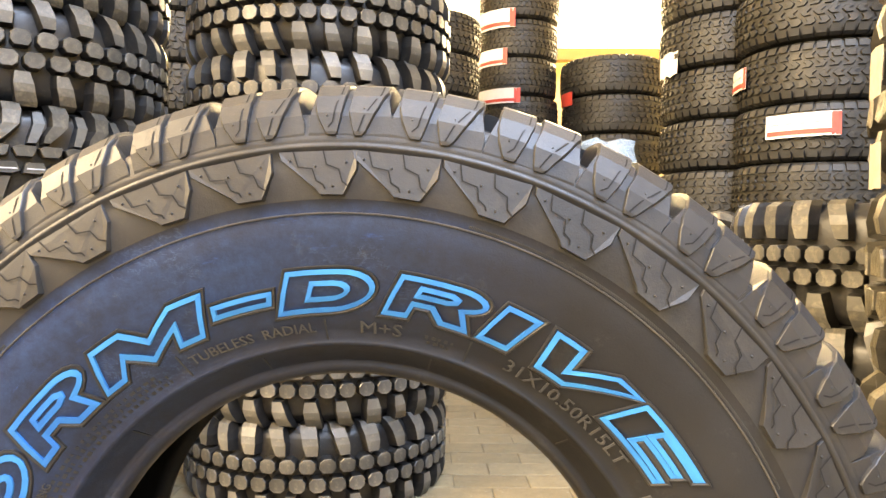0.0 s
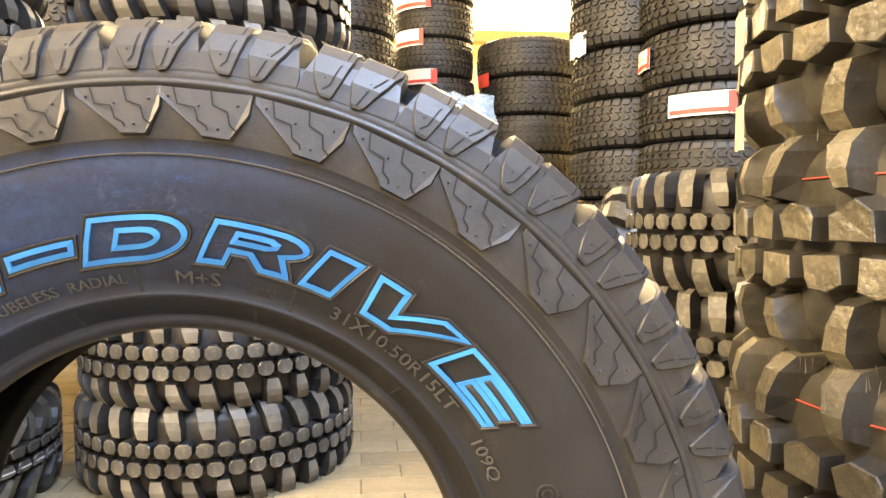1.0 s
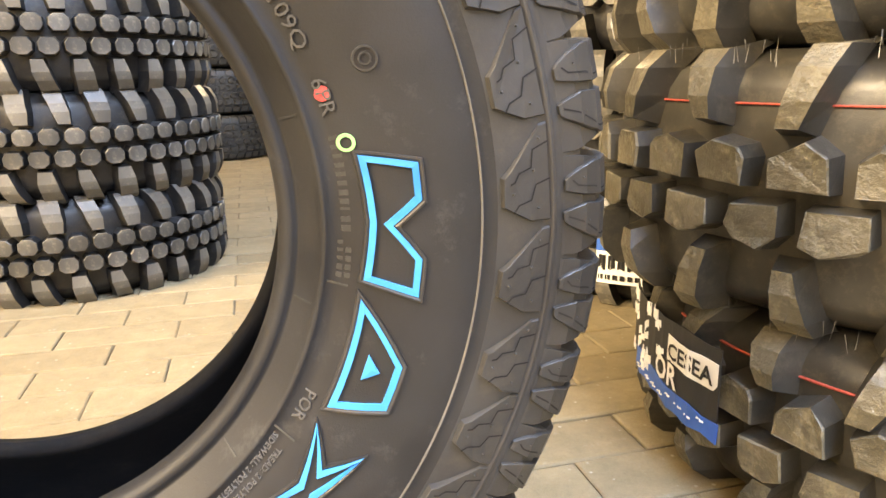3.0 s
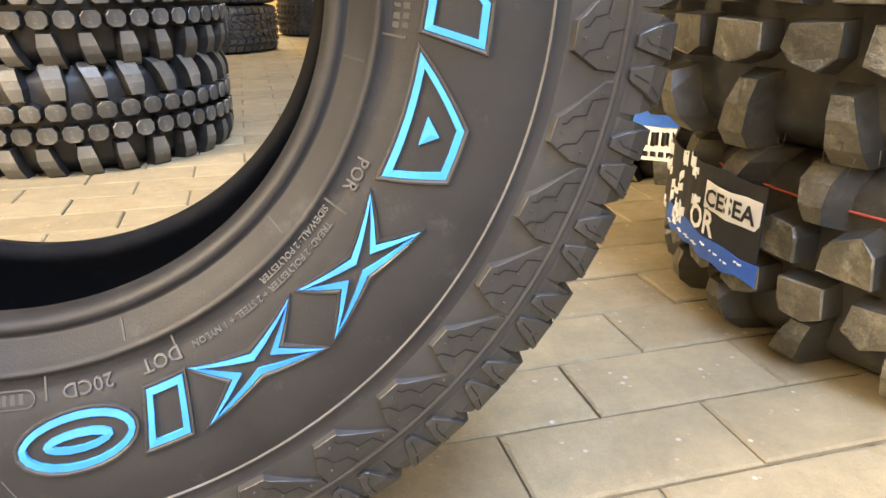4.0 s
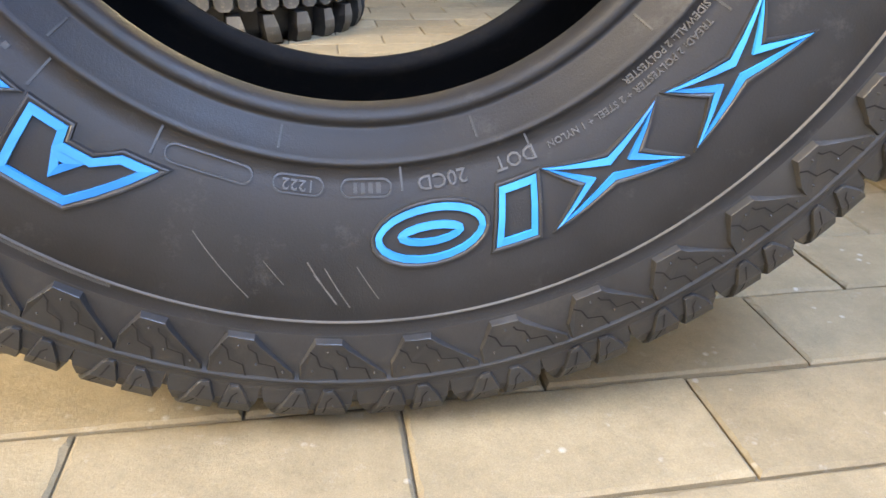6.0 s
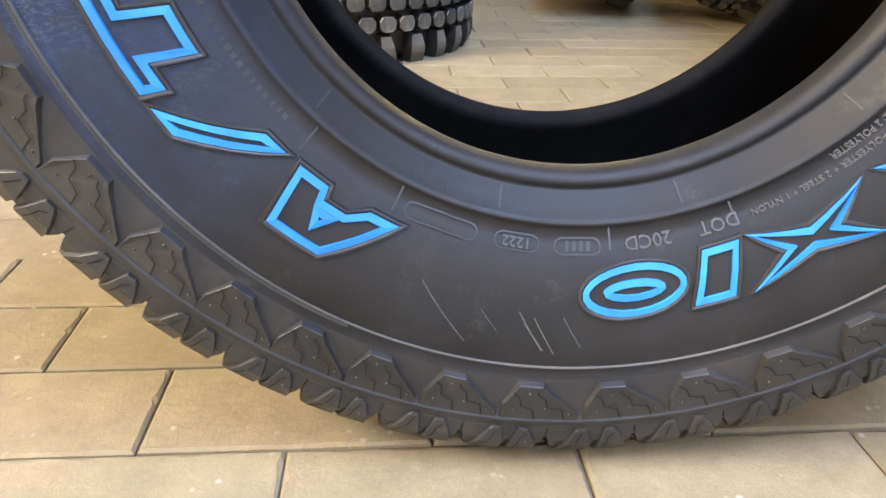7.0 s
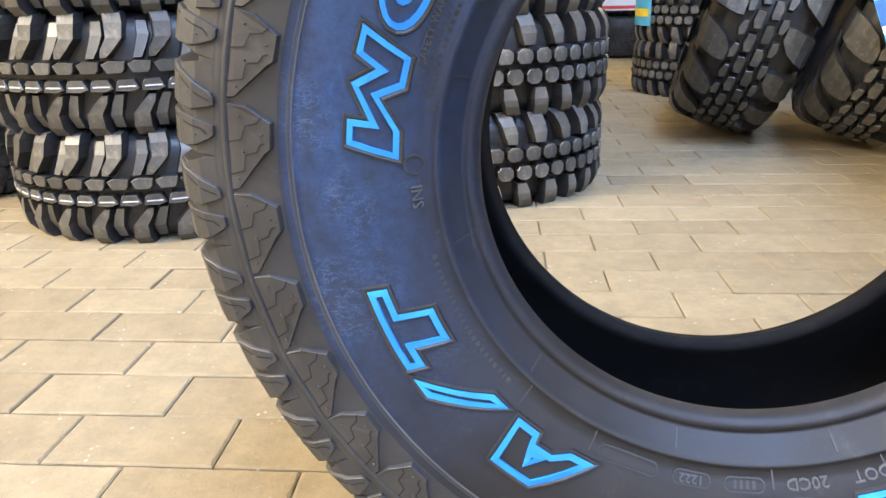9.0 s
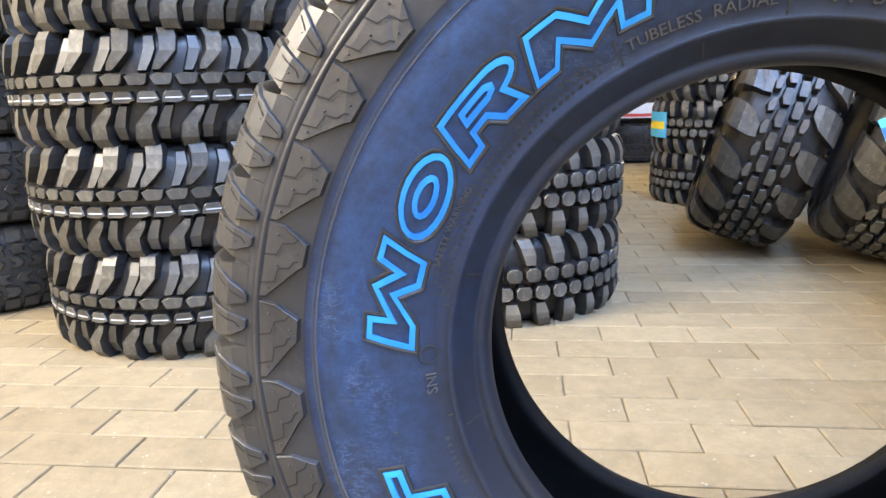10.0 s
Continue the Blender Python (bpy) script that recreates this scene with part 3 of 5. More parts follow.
# outer envelope of the shoulder, from the ring over the corner to the crown, and how deep the floor lies under it
ENVELOPE = [(0.3478, 0.1182), (0.3540, 0.1185), (0.3660, 0.1165), (0.3780, 0.1085), (0.3865, 0.0960), (0.3905, 0.0800), (0.3925, 0.0600), (0.3935, 0.0300)]
FLOOR_DEPTH = [0.0012, 0.0030, 0.0050, 0.0130, 0.0210, 0.0235, 0.0240, 0.0245]


def envelope(v, down=0.0):
    """Radius and offset at the station v of the shoulder, down below its surface."""
    v = min(max(v, 0.0), 6.999)
    i = int(v)
    t = v - i
    p = [Vector(q) for q in ENVELOPE]
    tangents = [(p[min(k + 1, 7)] - p[max(k - 1, 0)]).normalized() for k in (i, i + 1)]
    tan = tangents[0].lerp(tangents[1], t).normalized()
    q = p[i].lerp(p[i + 1], t)
    return q.x + tan.y * down, q.y - tan.x * down


def floor_depth(v):
    i = min(int(v), 6)
    return FLOOR_DEPTH[i] + (FLOOR_DEPTH[i + 1] - FLOOR_DEPTH[i]) * (v - i)


SHOULDER = [envelope(v * 0.5, floor_depth(v * 0.5)) for v in range(15)]
# near half of the section: radius and distance from the middle plane towards the camera
SIDE = [(0.1905, 0.056), (0.1915, 0.064), (0.195, 0.070), (0.1995, 0.0715), (0.2012, 0.0690), (0.2030, 0.0715), (0.209, 0.079), (0.2145, 0.0865), (0.2160, 0.0895), (0.2180, 0.0900), (0.2192, 0.0882), (0.228, 0.0945),
        (0.239, 0.1005), (0.255, 0.1065), (0.270, 0.1105), (0.285, 0.1135), (0.2995, 0.1160), (0.3005, 0.1158), (0.3020, 0.1160), (0.3030, 0.1160), (0.3040, 0.1160), (0.3110, 0.1171), (0.3118, 0.1174), (0.325, 0.1190), (0.335, 0.1185), (0.3432, 0.1175), (0.3438, 0.1190),
        (0.3462, 0.1188), (0.3470, 0.1166)] + SHOULDER + [(0.3690, 0.0)]
LINING = [(0.362, 0.0), (0.361, 0.05), (0.352, 0.082), (0.33, 0.098), (0.30, 0.102), (0.26, 0.092), (0.225, 0.072), (0.205, 0.056), (0.197, 0.049)]


def side_at(r):
    for (r0, s0), (r1, s1) in zip(SIDE, SIDE[1:]):
        if r0 <= r <= r1:
            return s0 + (s1 - s0) * (r - r0) / (r1 - r0)
    return 0.0


hero = new("all_terrain_tyre")
hero.matrix_world = Matrix.Translation((CX, CY, CZ))
tagged(hero, "new black all-terrain tyre with blue outlined lettering standing upright on pavers", "tyre")


def polar(deg, r, s):
    a = radians(deg)
    return (r * math.sin(a), -s, r * math.cos(a))


def ring_mesh(name, profile, mat, seg=256, closed=False, a0=0.0, a1=360.0):
    k = len(profile)
    full = a1 - a0 >= 360
    cols = seg if full else seg + 1
    V = [polar(a0 + (a1 - a0) * i / seg, r, s) for i in range(cols) for r, s in profile]
    F = []
    for i in range(seg):
        j = (i + 1) % cols
        for q in range(k if closed else k - 1):
            w = (q + 1) % k
            F.append((i * k + w, j * k + w, j * k + q, i * k + q))
    return mesh_from(name, V, F, mat, True)


i_ring = [i for i, (r, s) in enumerate(SIDE) if r >= 0.3118][0]
far_side = [(r, -s) for r, s in reversed(SIDE[:-1])]
put("sidewall", ring_mesh("sidewall", SIDE[:i_ring + 1], SIDEWALL), hero, None, "dark sidewall with worn blue coating and painted blue sky sheen")
i_deep = len(SIDE) - 11
put("shoulder", ring_mesh("shoulder", SIDE[i_ring:i_deep + 1], RUB_TREAD), hero)
put("crown", ring_mesh("crown", SIDE[i_deep:] + far_side, RUB_CROWN), hero)
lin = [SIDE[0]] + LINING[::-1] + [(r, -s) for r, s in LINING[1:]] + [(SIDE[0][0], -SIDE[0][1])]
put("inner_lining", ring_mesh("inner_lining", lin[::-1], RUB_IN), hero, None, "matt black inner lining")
for a0, a1 in ((15, 64), (207, 315)):
    put("knurled_ring", ring_mesh("knurled_ring", [(0.3042, 0.1150), (0.3047, 0.1162), (0.3103, 0.1168), (0.3108, 0.1150)], KNURL, 128, False, a0, a1), hero, None, "finely ribbed grey band")

line = ring_mesh("raised_line", [(0.3022, 0.1150), (0.3028, 0.1174), (0.3034, 0.1175), (0.3038, 0.1150)], RUB_LINE)
line.shade_flat()
put("raised_line", line, hero, None, "thin scuffed raised line with its lit edge painted pale")

# uneven pitch of the tread, as moulded: the foot of each side block in degrees
PITCH = [-28.7, -18.8, -9.7, -0.4, 8.2, 18.0, 28.0, 38.0, 48.4, 58.4, 68.2, 78.0, 88.0, 97.5, 106.4, 114.6, 122.9, 131.1, 139.2, 148.0, 157.2, 166.6, 176.0, 185.3, 194.2, 202.8, 211.0, 219.4, 228.2, 237.5, 247.0, 256.8, 266.4, 276.0, 285.4, 294.4, 303.6, 312.8, 322.0, 331.3]


def slab(name, poly, mat, parent, lift, sink=0.004, draft=0.0009, surf=side_at, sub=1, label=""):
    """A raised flat moulding on the sidewall with the outline poly of (deg, r), lift proud of it."""
    n = len(poly)
    cd, cr = sum(p[0] for p in poly) / n, sum(p[1] for p in poly) / n
    V = []
    for grow, up in ((draft, -sink), (draft * 0.3, lift * 0.75), (-draft * 0.3, lift)):
        for d, r in poly:
            dx, dr = radians(d - cd) * r, r - cr
            q = max(math.hypot(dx, dr), 1e-5)
            f = 1 + grow / q
            rr = cr + dr * f
            V.append(polar(cd + math.degrees(dx * f / r), rr, surf(rr) + up))
    F = [tuple(range(2 * n, 3 * n))]
    for lay in (0, n):
        for i in range(n):
            j = (i + 1) % n
            F.append((lay + i, lay + j, lay + n + j, lay + n + i))
    bm = bmesh.new()
    vs = [bm.verts.new(v) for v in V]
    for f in F:
        bm.faces.new([vs[i] for i in f])
    bmesh.ops.triangulate(bm, faces=[f for f in bm.faces if len(f.verts) > 4])
    bmesh.ops.recalc_face_normals(bm, faces=bm.faces[:])
    return part(name, bm, mat, parent, label)


# near-black: the shade inside the narrow slots is put into the colour
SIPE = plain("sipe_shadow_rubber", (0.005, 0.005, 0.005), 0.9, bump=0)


def groove_line(name, pts, width, parent, surf, up=0.0004):
    """A thin strip along pts of (deg, r), set just proud of the surface; near-black, it paints the shade of a slot."""
    V, F = [], []
    for i, (d, r) in enumerate(pts):
        d2, r2 = pts[min(i + 1, len(pts) - 1)]
        d1, r1 = pts[max(i - 1, 0)]
        tx, tr = radians(d2 - d1) * r, r2 - r1
        q = max(math.hypot(tx, tr), 1e-6)
        nx, nr = -tr / q * width / 2, tx / q * width / 2
        for sg in (1, -1):
            rr = r + sg * nr
            V.append(polar(d + math.degrees(sg * nx / r), rr, surf(rr) + up))
    for i in range(len(pts) - 1):
        F.append((2 * i, 2 * i + 1, 2 * i + 3, 2 * i + 2))
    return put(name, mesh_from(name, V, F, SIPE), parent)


def shoulder_template(poly):
    """Cuts a lug outline of (degree, station) along the stations, so that it can bend over the corner."""
    bm = bmesh.new()
    bm.faces.new([bm.verts.new((d, v, 0)) for d, v in poly])
    for v in (1, 1.5, 2, 2.5, 3, 3.5, 4, 4.5, 5, 6):
        bmesh.ops.bisect_plane(bm, geom=bm.verts[:] + bm.edges[:] + bm.faces[:], plane_co=(0, v, 0), plane_no=(0, 1, 0))
    bm.verts.ensure_lookup_table()
    bm.verts.index_update()
    verts = [(q.co.x, q.co.y) for q in bm.verts]
    faces = [tuple(q.index for q in f.verts) for f in bm.faces]
    rim = []
    for e in bm.edges:
        if len(e.link_faces) == 1:
            lp = e.link_loops[0]
            rim.append((lp.vert.index, lp.link_loop_next.vert.index))
    bm.free()
    return verts, faces, rim


def shoulder_lug(a, f, template, parent, top=0.0, foot=0.0):
    """A tread lug from the ring over the corner of the tread and on across the crown, with a worn rim and sloping flanks."""
    verts, faces, rim = template
    n = len(verts)
    cd = sum(d for d, v in verts) / n
    cv = sum(v for d, v in verts) / n
    edge = {i for pair in rim for i in pair}
    V = []
    for lay in range(3):
        for i, (d, v) in enumerate(verts):
            out = (0.0, 0.05, 0.11)[lay] if i in edge else 0.0
            dd = d + (out if d > cd else -out)
            vv = v - (out * 0.6 if v < cv else 0.0)
            r, s = envelope(max(vv, 0.0), (top, top + 0.0006, foot or floor_depth(max(vv, 0.0)) + 0.0012)[lay])
            V.append(polar(a + dd * f, r, s))
    F = list(faces)
    for i, j in rim:
        F += [(j, i, n + i, n + j), (n + j, n + i, 2 * n + i, 2 * n + j)]
    bm = bmesh.new()
    vs = [bm.verts.new(v) for v in V]
    for g in F:
        bm.faces.new([vs[i] for i in g])
    bmesh.ops.delete(bm, geom=[v for v in bm.verts if not v.link_faces], context="VERTS")
    bmesh.ops.recalc_face_normals(bm, faces=bm.faces[:])
    return part("shoulder_lug", bm, RUB_TREAD, parent)


def on_lug(name, a, f, pts, width, parent):
    """A near-black strip laid on a lug along (degree, station), painting the shade of a narrow slot."""
    line = []
    for (d0, v0), (d1, v1) in zip(pts, pts[1:]):
        k = max(1, int(abs(v1 - v0) / 0.4))
        line += [(d0 + (d1 - d0) * t / k, v0 + (v1 - v0) * t / k) for t in range(k)]
    line.append(pts[-1])
    V, F = [], []
    for i, (d, v) in enumerate(line):
        (d0, v0), (d1, v1) = line[max(i - 1, 0)], line[min(i + 1, len(line) - 1)]
        tx, tv = radians(d1 - d0) * f * 0.37, (v1 - v0) * 0.0125
        q = max(math.hypot(tx, tv), 1e-6)
        for sg in (1, -1):
            r, s = envelope(v + sg * tx / q * width / 2 / 0.0125, -0.0003)
            V.append(polar(a + d * f - math.degrees(sg * tv / q * width / 2 / 0.37), r, s))
    for i in range(len(line) - 1):
        F.append((2 * i, 2 * i + 1, 2 * i + 3, 2 * i + 2))
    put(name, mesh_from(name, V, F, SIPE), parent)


LUG_A = shoulder_template([(0.0, 7.0), (0.0, 2.5), (0.35, 1.75), (1.3, 0.7), (2.1, 0.7), (2.6, 1.9), (2.95, 3.2), (3.0, 7.0)])
LUG_B = shoulder_template([(3.8, 7.0), (3.7, 3.0), (3.5, 2.1), (4.2, 0.6), (4.9, 0.65), (6.4, 2.5), (7.1, 3.6), (7.2, 7.0)])
LUG_BASE = shoulder_template([(-0.1, 7.0), (-0.1, 3.2), (-0.6, 2.0), (-0.95, 0.15), (8.0, 0.15), (8.0, 1.6), (7.3, 3.0), (7.25, 7.0)])
CHEV = [(-6.55, 0.3425), (-6.4, 0.3375), (-2.6, 0.3182), (-2.1, 0.3148), (0.6, 0.3144), (2.0, 0.3300), (2.0, 0.3425)]


def block_top(r):
    """Top of a side block: flush at the ring, proud at its foot."""
    return side_at(r) + 0.0016 + 0.0034 * min(max((0.3425 - r) / 0.027, 0.0), 1.0)


def side_block(a, f, parent):
    """A side block with the outline CHEV that rises towards its foot, with sloping flanks."""
    n = len(CHEV)
    cd, cr = -2.0, 0.328
    V = []
    for grow, lay in ((0.0013, 0), (0.0004, 1), (0.0, 2)):
        for d, r in CHEV:
            dx, dr = radians(d - cd) * r * f, r - cr
            if r > 0.342:
                q, dr2 = abs(dx), 0.0
            else:
                q, dr2 = math.hypot(dx, dr), dr
            dx2 = dx * (1 + grow / q)
            rr = r + dr2 * grow / q
            up = block_top(r) - (0.0, 0.0006, 0.0)[lay] if lay else side_at(rr) - 0.0006
            V.append(polar(a + cd * f + math.degrees(dx2 / r), rr, up))
    F = [tuple(range(2 * n, 3 * n))]
    for lay in (0, n):
        for i in range(n):
            j = (i + 1) % n
            F.append((lay + i, lay + j, lay + n + j, lay + n + i))
    bm = bmesh.new()
    vs = [bm.verts.new(v) for v in V]
    for g in F:
        bm.faces.new([vs[i] for i in g])
    bmesh.ops.triangulate(bm, faces=[g for g in bm.faces if len(g.verts) > 4])
    bmesh.ops.recalc_face_normals(bm, faces=bm.faces[:])
    return part("side_block", bm, RUB_TREAD, parent)


nub_mesh = mesh_from("vent_nub", [(0.0009 * math.cos(t), 0.0, 0.0009 * math.sin(t)) for t in (0, 1.257, 2.513, 3.77, 5.027)] + [(0, -0.0016, 0)], [(i, (i + 1) % 5, 5) for i in range(5)], RUB_TREAD)


def nub(deg, r, surf, parent):
    """A tiny moulding nub left by a vent hole."""
    put("vent_nub", nub_mesh, parent, Matrix.Translation(polar(deg, r, surf(r) - 0.0002)))


def lug_surface(r):
    for k in range(60):
        if envelope(k * 0.1)[0] >= r:
            return envelope(k * 0.1)[1]
    return 0.08


for a, b in zip(PITCH, PITCH[1:]):
    f = (b - a) / 9.0
    ch = side_block(a, f, hero)
    for dn, rn in ((-5.4, 0.3365), (-2.6, 0.3320), (-0.6, 0.3195), (0.9, 0.3345)):
        nub(a + dn * f, rn, block_top, ch)
    groove_line("sipe_shade", [(a - 5.0 * f, 0.3420), (a - 4.5 * f, 0.3320), (a - 2.9 * f, 0.3305), (a - 2.5 * f, 0.3230), (a - 1.7 * f, 0.3205), (a - 1.5 * f, 0.3178)], 0.0010, ch, block_top)
    groove_line("sipe_shade", [(a - 1.7 * f, 0.3420), (a - 1.3 * f, 0.3330), (a + 0.1 * f, 0.3300), (a + 0.5 * f, 0.3225), (a + 1.2 * f, 0.3195)], 0.0010, ch, block_top)
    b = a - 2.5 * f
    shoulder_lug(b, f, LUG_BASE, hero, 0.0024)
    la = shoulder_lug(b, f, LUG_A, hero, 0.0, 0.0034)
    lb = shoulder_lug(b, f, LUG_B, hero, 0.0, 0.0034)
    on_lug("sipe_shade", b, f, [(1.3, 1.2), (1.8, 1.5), (2.1, 2.5), (2.5, 3.2), (2.5, 4.6)], 0.0010, la)
    on_lug("sipe_shade", b, f, [(4.5, 1.0), (5.0, 1.8), (6.5, 3.2), (6.6, 4.0)], 0.0010, lb)
    nub(b + 1.2 * f, 0.3640, lug_surface, la)
    nub(b + 5.0 * f, 0.3690, lug_surface, lb)


# centre blocks of the crown, seen edge-on along the silhouette
def crown_block(u, s0, s1, name="crown_block"):
    return plate([(-u, s0), (-u * 0.7, (s0 + s1) / 2), (-u, s1), (u * 0.8, s1), (u, (s0 + s1) / 2), (u * 0.8, s0)], 0.3935, 0.020, 0.0012)


crown_mesh = {}
for j, (s0, s1) in enumerate(((-0.028, 0.018), (-0.092, -0.036))):
    v, f, _ = crown_block(0.013, s0, s1)
    crown_mesh[j] = mesh_from("crown_block", v, f, RUB_CROWN)
    for k in range(70):
        put("crown_block", crown_mesh[j], hero, Matrix.Rotation(math.pi / 2, 4, "X") @ Matrix.Rotation(2 * math.pi * (k + 0.3 * j) / 70, 4, "Z"))

# solid ring added behind the shoulder notches to keep window light out of them
rib = ring_mesh("shoulder_rib", [(0.372, 0.034), (0.3905, 0.031), (0.3915, 0.0), (0.3900, -0.09), (0.372, -0.095)], RUB_CROWN)
rib.shade_flat()
put("shoulder_rib", rib, hero)

# ---- lettering of the sidewall ----
R0, R1 = 0.2390, 0.2675


def arc(cx, cy, rx, ry, a0, a1, n=10):
    return [(cx + rx * math.cos(radians(a0 + (a1 - a0) * i / n)), cy + ry * math.sin(radians(a0 + (a1 - a0) * i / n))) for i in range(n + 1)]


def inset(poly, w, sx):
    """Moves every edge of a clockwise or counter-clockwise outline inwards by w; sx: millimetre width of the cell against its height."""
    P = [Vector((x * sx, y)) for x, y in poly]
    area = sum(a.x * b.y - b.x * a.y for a, b in zip(P, P[1:] + P[:1]))
    sg = 1 if area > 0 else -1
    out = []
    n = len(P)
    for i in range(n):
        a, b, c = P[i - 1], P[i], P[(i + 1) % n]
        d0, d1 = (b - a).normalized(), (c - b).normalized()
        n0, n1 = Vector((-d0.y, d0.x)) * sg, Vector((-d1.y, d1.x)) * sg
        m = n0 + n1
        k = max(m.length_squared / 2, 0.35)
        q = b + m * (w / k)
        out.append((q.x / sx, q.y))
    return out


M_ = [(0, 0), (0.02, 1), (0.30, 1), (0.52, 0.55), (0.72, 1), (1, 1), (1, 0), (0.76, 0), (0.74, 0.42), (0.52, 0.0), (0.28, 0.42), (0.22, 0)]
GLYPHS = {
    "W": [[(x, 1 - y) for x, y in M_]],
    "O": [arc(0.5, 0.5, 0.5, 0.5, 0, 350, 20), arc(0.5, 0.5, 0.26, 0.24, 0, 345, 14)],
    "R": [[(0, 0), (0, 1), (0.62, 1)] + arc(0.66, 0.70, 0.32, 0.30, 80, -60, 7) + [(1.0, 0), (0.66, 0), (0.48, 0.30), (0.30, 0.30), (0.30, 0)], [(0.24, 0.50), (0.24, 0.80), (0.60, 0.80), (0.70, 0.72), (0.70, 0.58), (0.60, 0.50)]],
    "M": [M_],
    "-": [[(0, 0.28), (0, 0.62), (1, 0.62), (1, 0.28)]],
    "D": [[(0, 0), (0, 1), (0.55, 1)] + arc(0.58, 0.5, 0.42, 0.5, 80, -80, 10) + [(0.55, 0)], [(0.28, 0.26), (0.28, 0.74), (0.52, 0.74)] + arc(0.54, 0.5, 0.20, 0.24, 70, -70, 6) + [(0.52, 0.26)]],
    "I": [[(0, 0), (0, 1), (1, 1), (1, 0)]],
    "V": [[(0, 1), (0.18, 0), (0.52, 0), (1, 1), (0.70, 1), (0.42, 0.42), (0.32, 1)]],
    "E": [[(0, 0), (0, 1), (1, 1), (1, 0.78), (0.42, 0.78), (0.42, 0.64), (0.94, 0.64), (0.94, 0.40), (0.42, 0.40), (0.42, 0.25), (1, 0.25), (1, 0)]],
    "A": [[(0, 0), (0.42, 1), (0.88, 1), (1, 0), (0.70, 0), (0.66, 0.22), (0.44, 0.22), (0.28, 0)], [(0.46, 0.34), (0.60, 0.74), (0.70, 0.34)]],
    "/": [[(0, 0), (0.72, 1), (1, 1), (0.28, 0)]],
    "T": [[(0, 0.66), (0.06, 1), (1, 1), (0.97, 0.64), (0.66, 0.64), (0.56, 0), (0.12, 0), (0.24, 0.66)]],
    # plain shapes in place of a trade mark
    "box": [[(0, 0), (0, 1), (1, 1), (1, 0)]],
    "bent": [[(0, 0), (0.04, 1), (0.30, 1), (0.52, 0.48), (0.72, 1), (1, 1), (1, 0), (0.52, 0.08)]],
    "wedge": [[(0, 0), (0.40, 1), (0.76, 1), (1, 0)], [(0.42, 0.36), (0.52, 0.64), (0.64, 0.36)]],
    "star": [[(0, -0.04), (0.29, 0.5), (0.0, 1.04), (0.5, 0.70), (1.0, 1.04), (0.71, 0.5), (1.0, -0.04), (0.5, 0.30)]],
    "oval": [arc(0.5, 0.5, 0.5, 0.5, 0, 350, 22), arc(0.5, 0.5, 0.30, 0.20, 0, 345, 14)],
}
# glyph, first and last degree along the foot, slant in degrees, foot and head radius
WORDS = [("W", -88.0, -72.6, 2.6), ("O", -70.6, -57.6, 2.2), ("R", -56.3, -42.4, 2.6), ("M", -41.0, -22.6, 2.4), ("-", -20.8, -11.6, 1.6), ("D", -10.7, 3.0, 2.6), ("R", 5.4, 19.3, 2.6), ("I", 20.6, 25.9, 2.6), ("V", 28.0, 43.4, 2.6), ("E", 43.7, 56.8, 2.8),
         ("A", 206.8, 222.6, 0.8), ("/", 225.0, 237.6, 1.2), ("T", 239.4, 253.4, 0.2),
         ("bent", 81.0, 98.2, 1.2), ("wedge", 101.0, 117.6, 1.0), ("star", 120.4, 137.4, 1.0), ("star", 139.0, 156.0, 1.0), ("box", 157.0, 162.2, 2.4), ("oval", 164.4, 178.6, 1.4)]


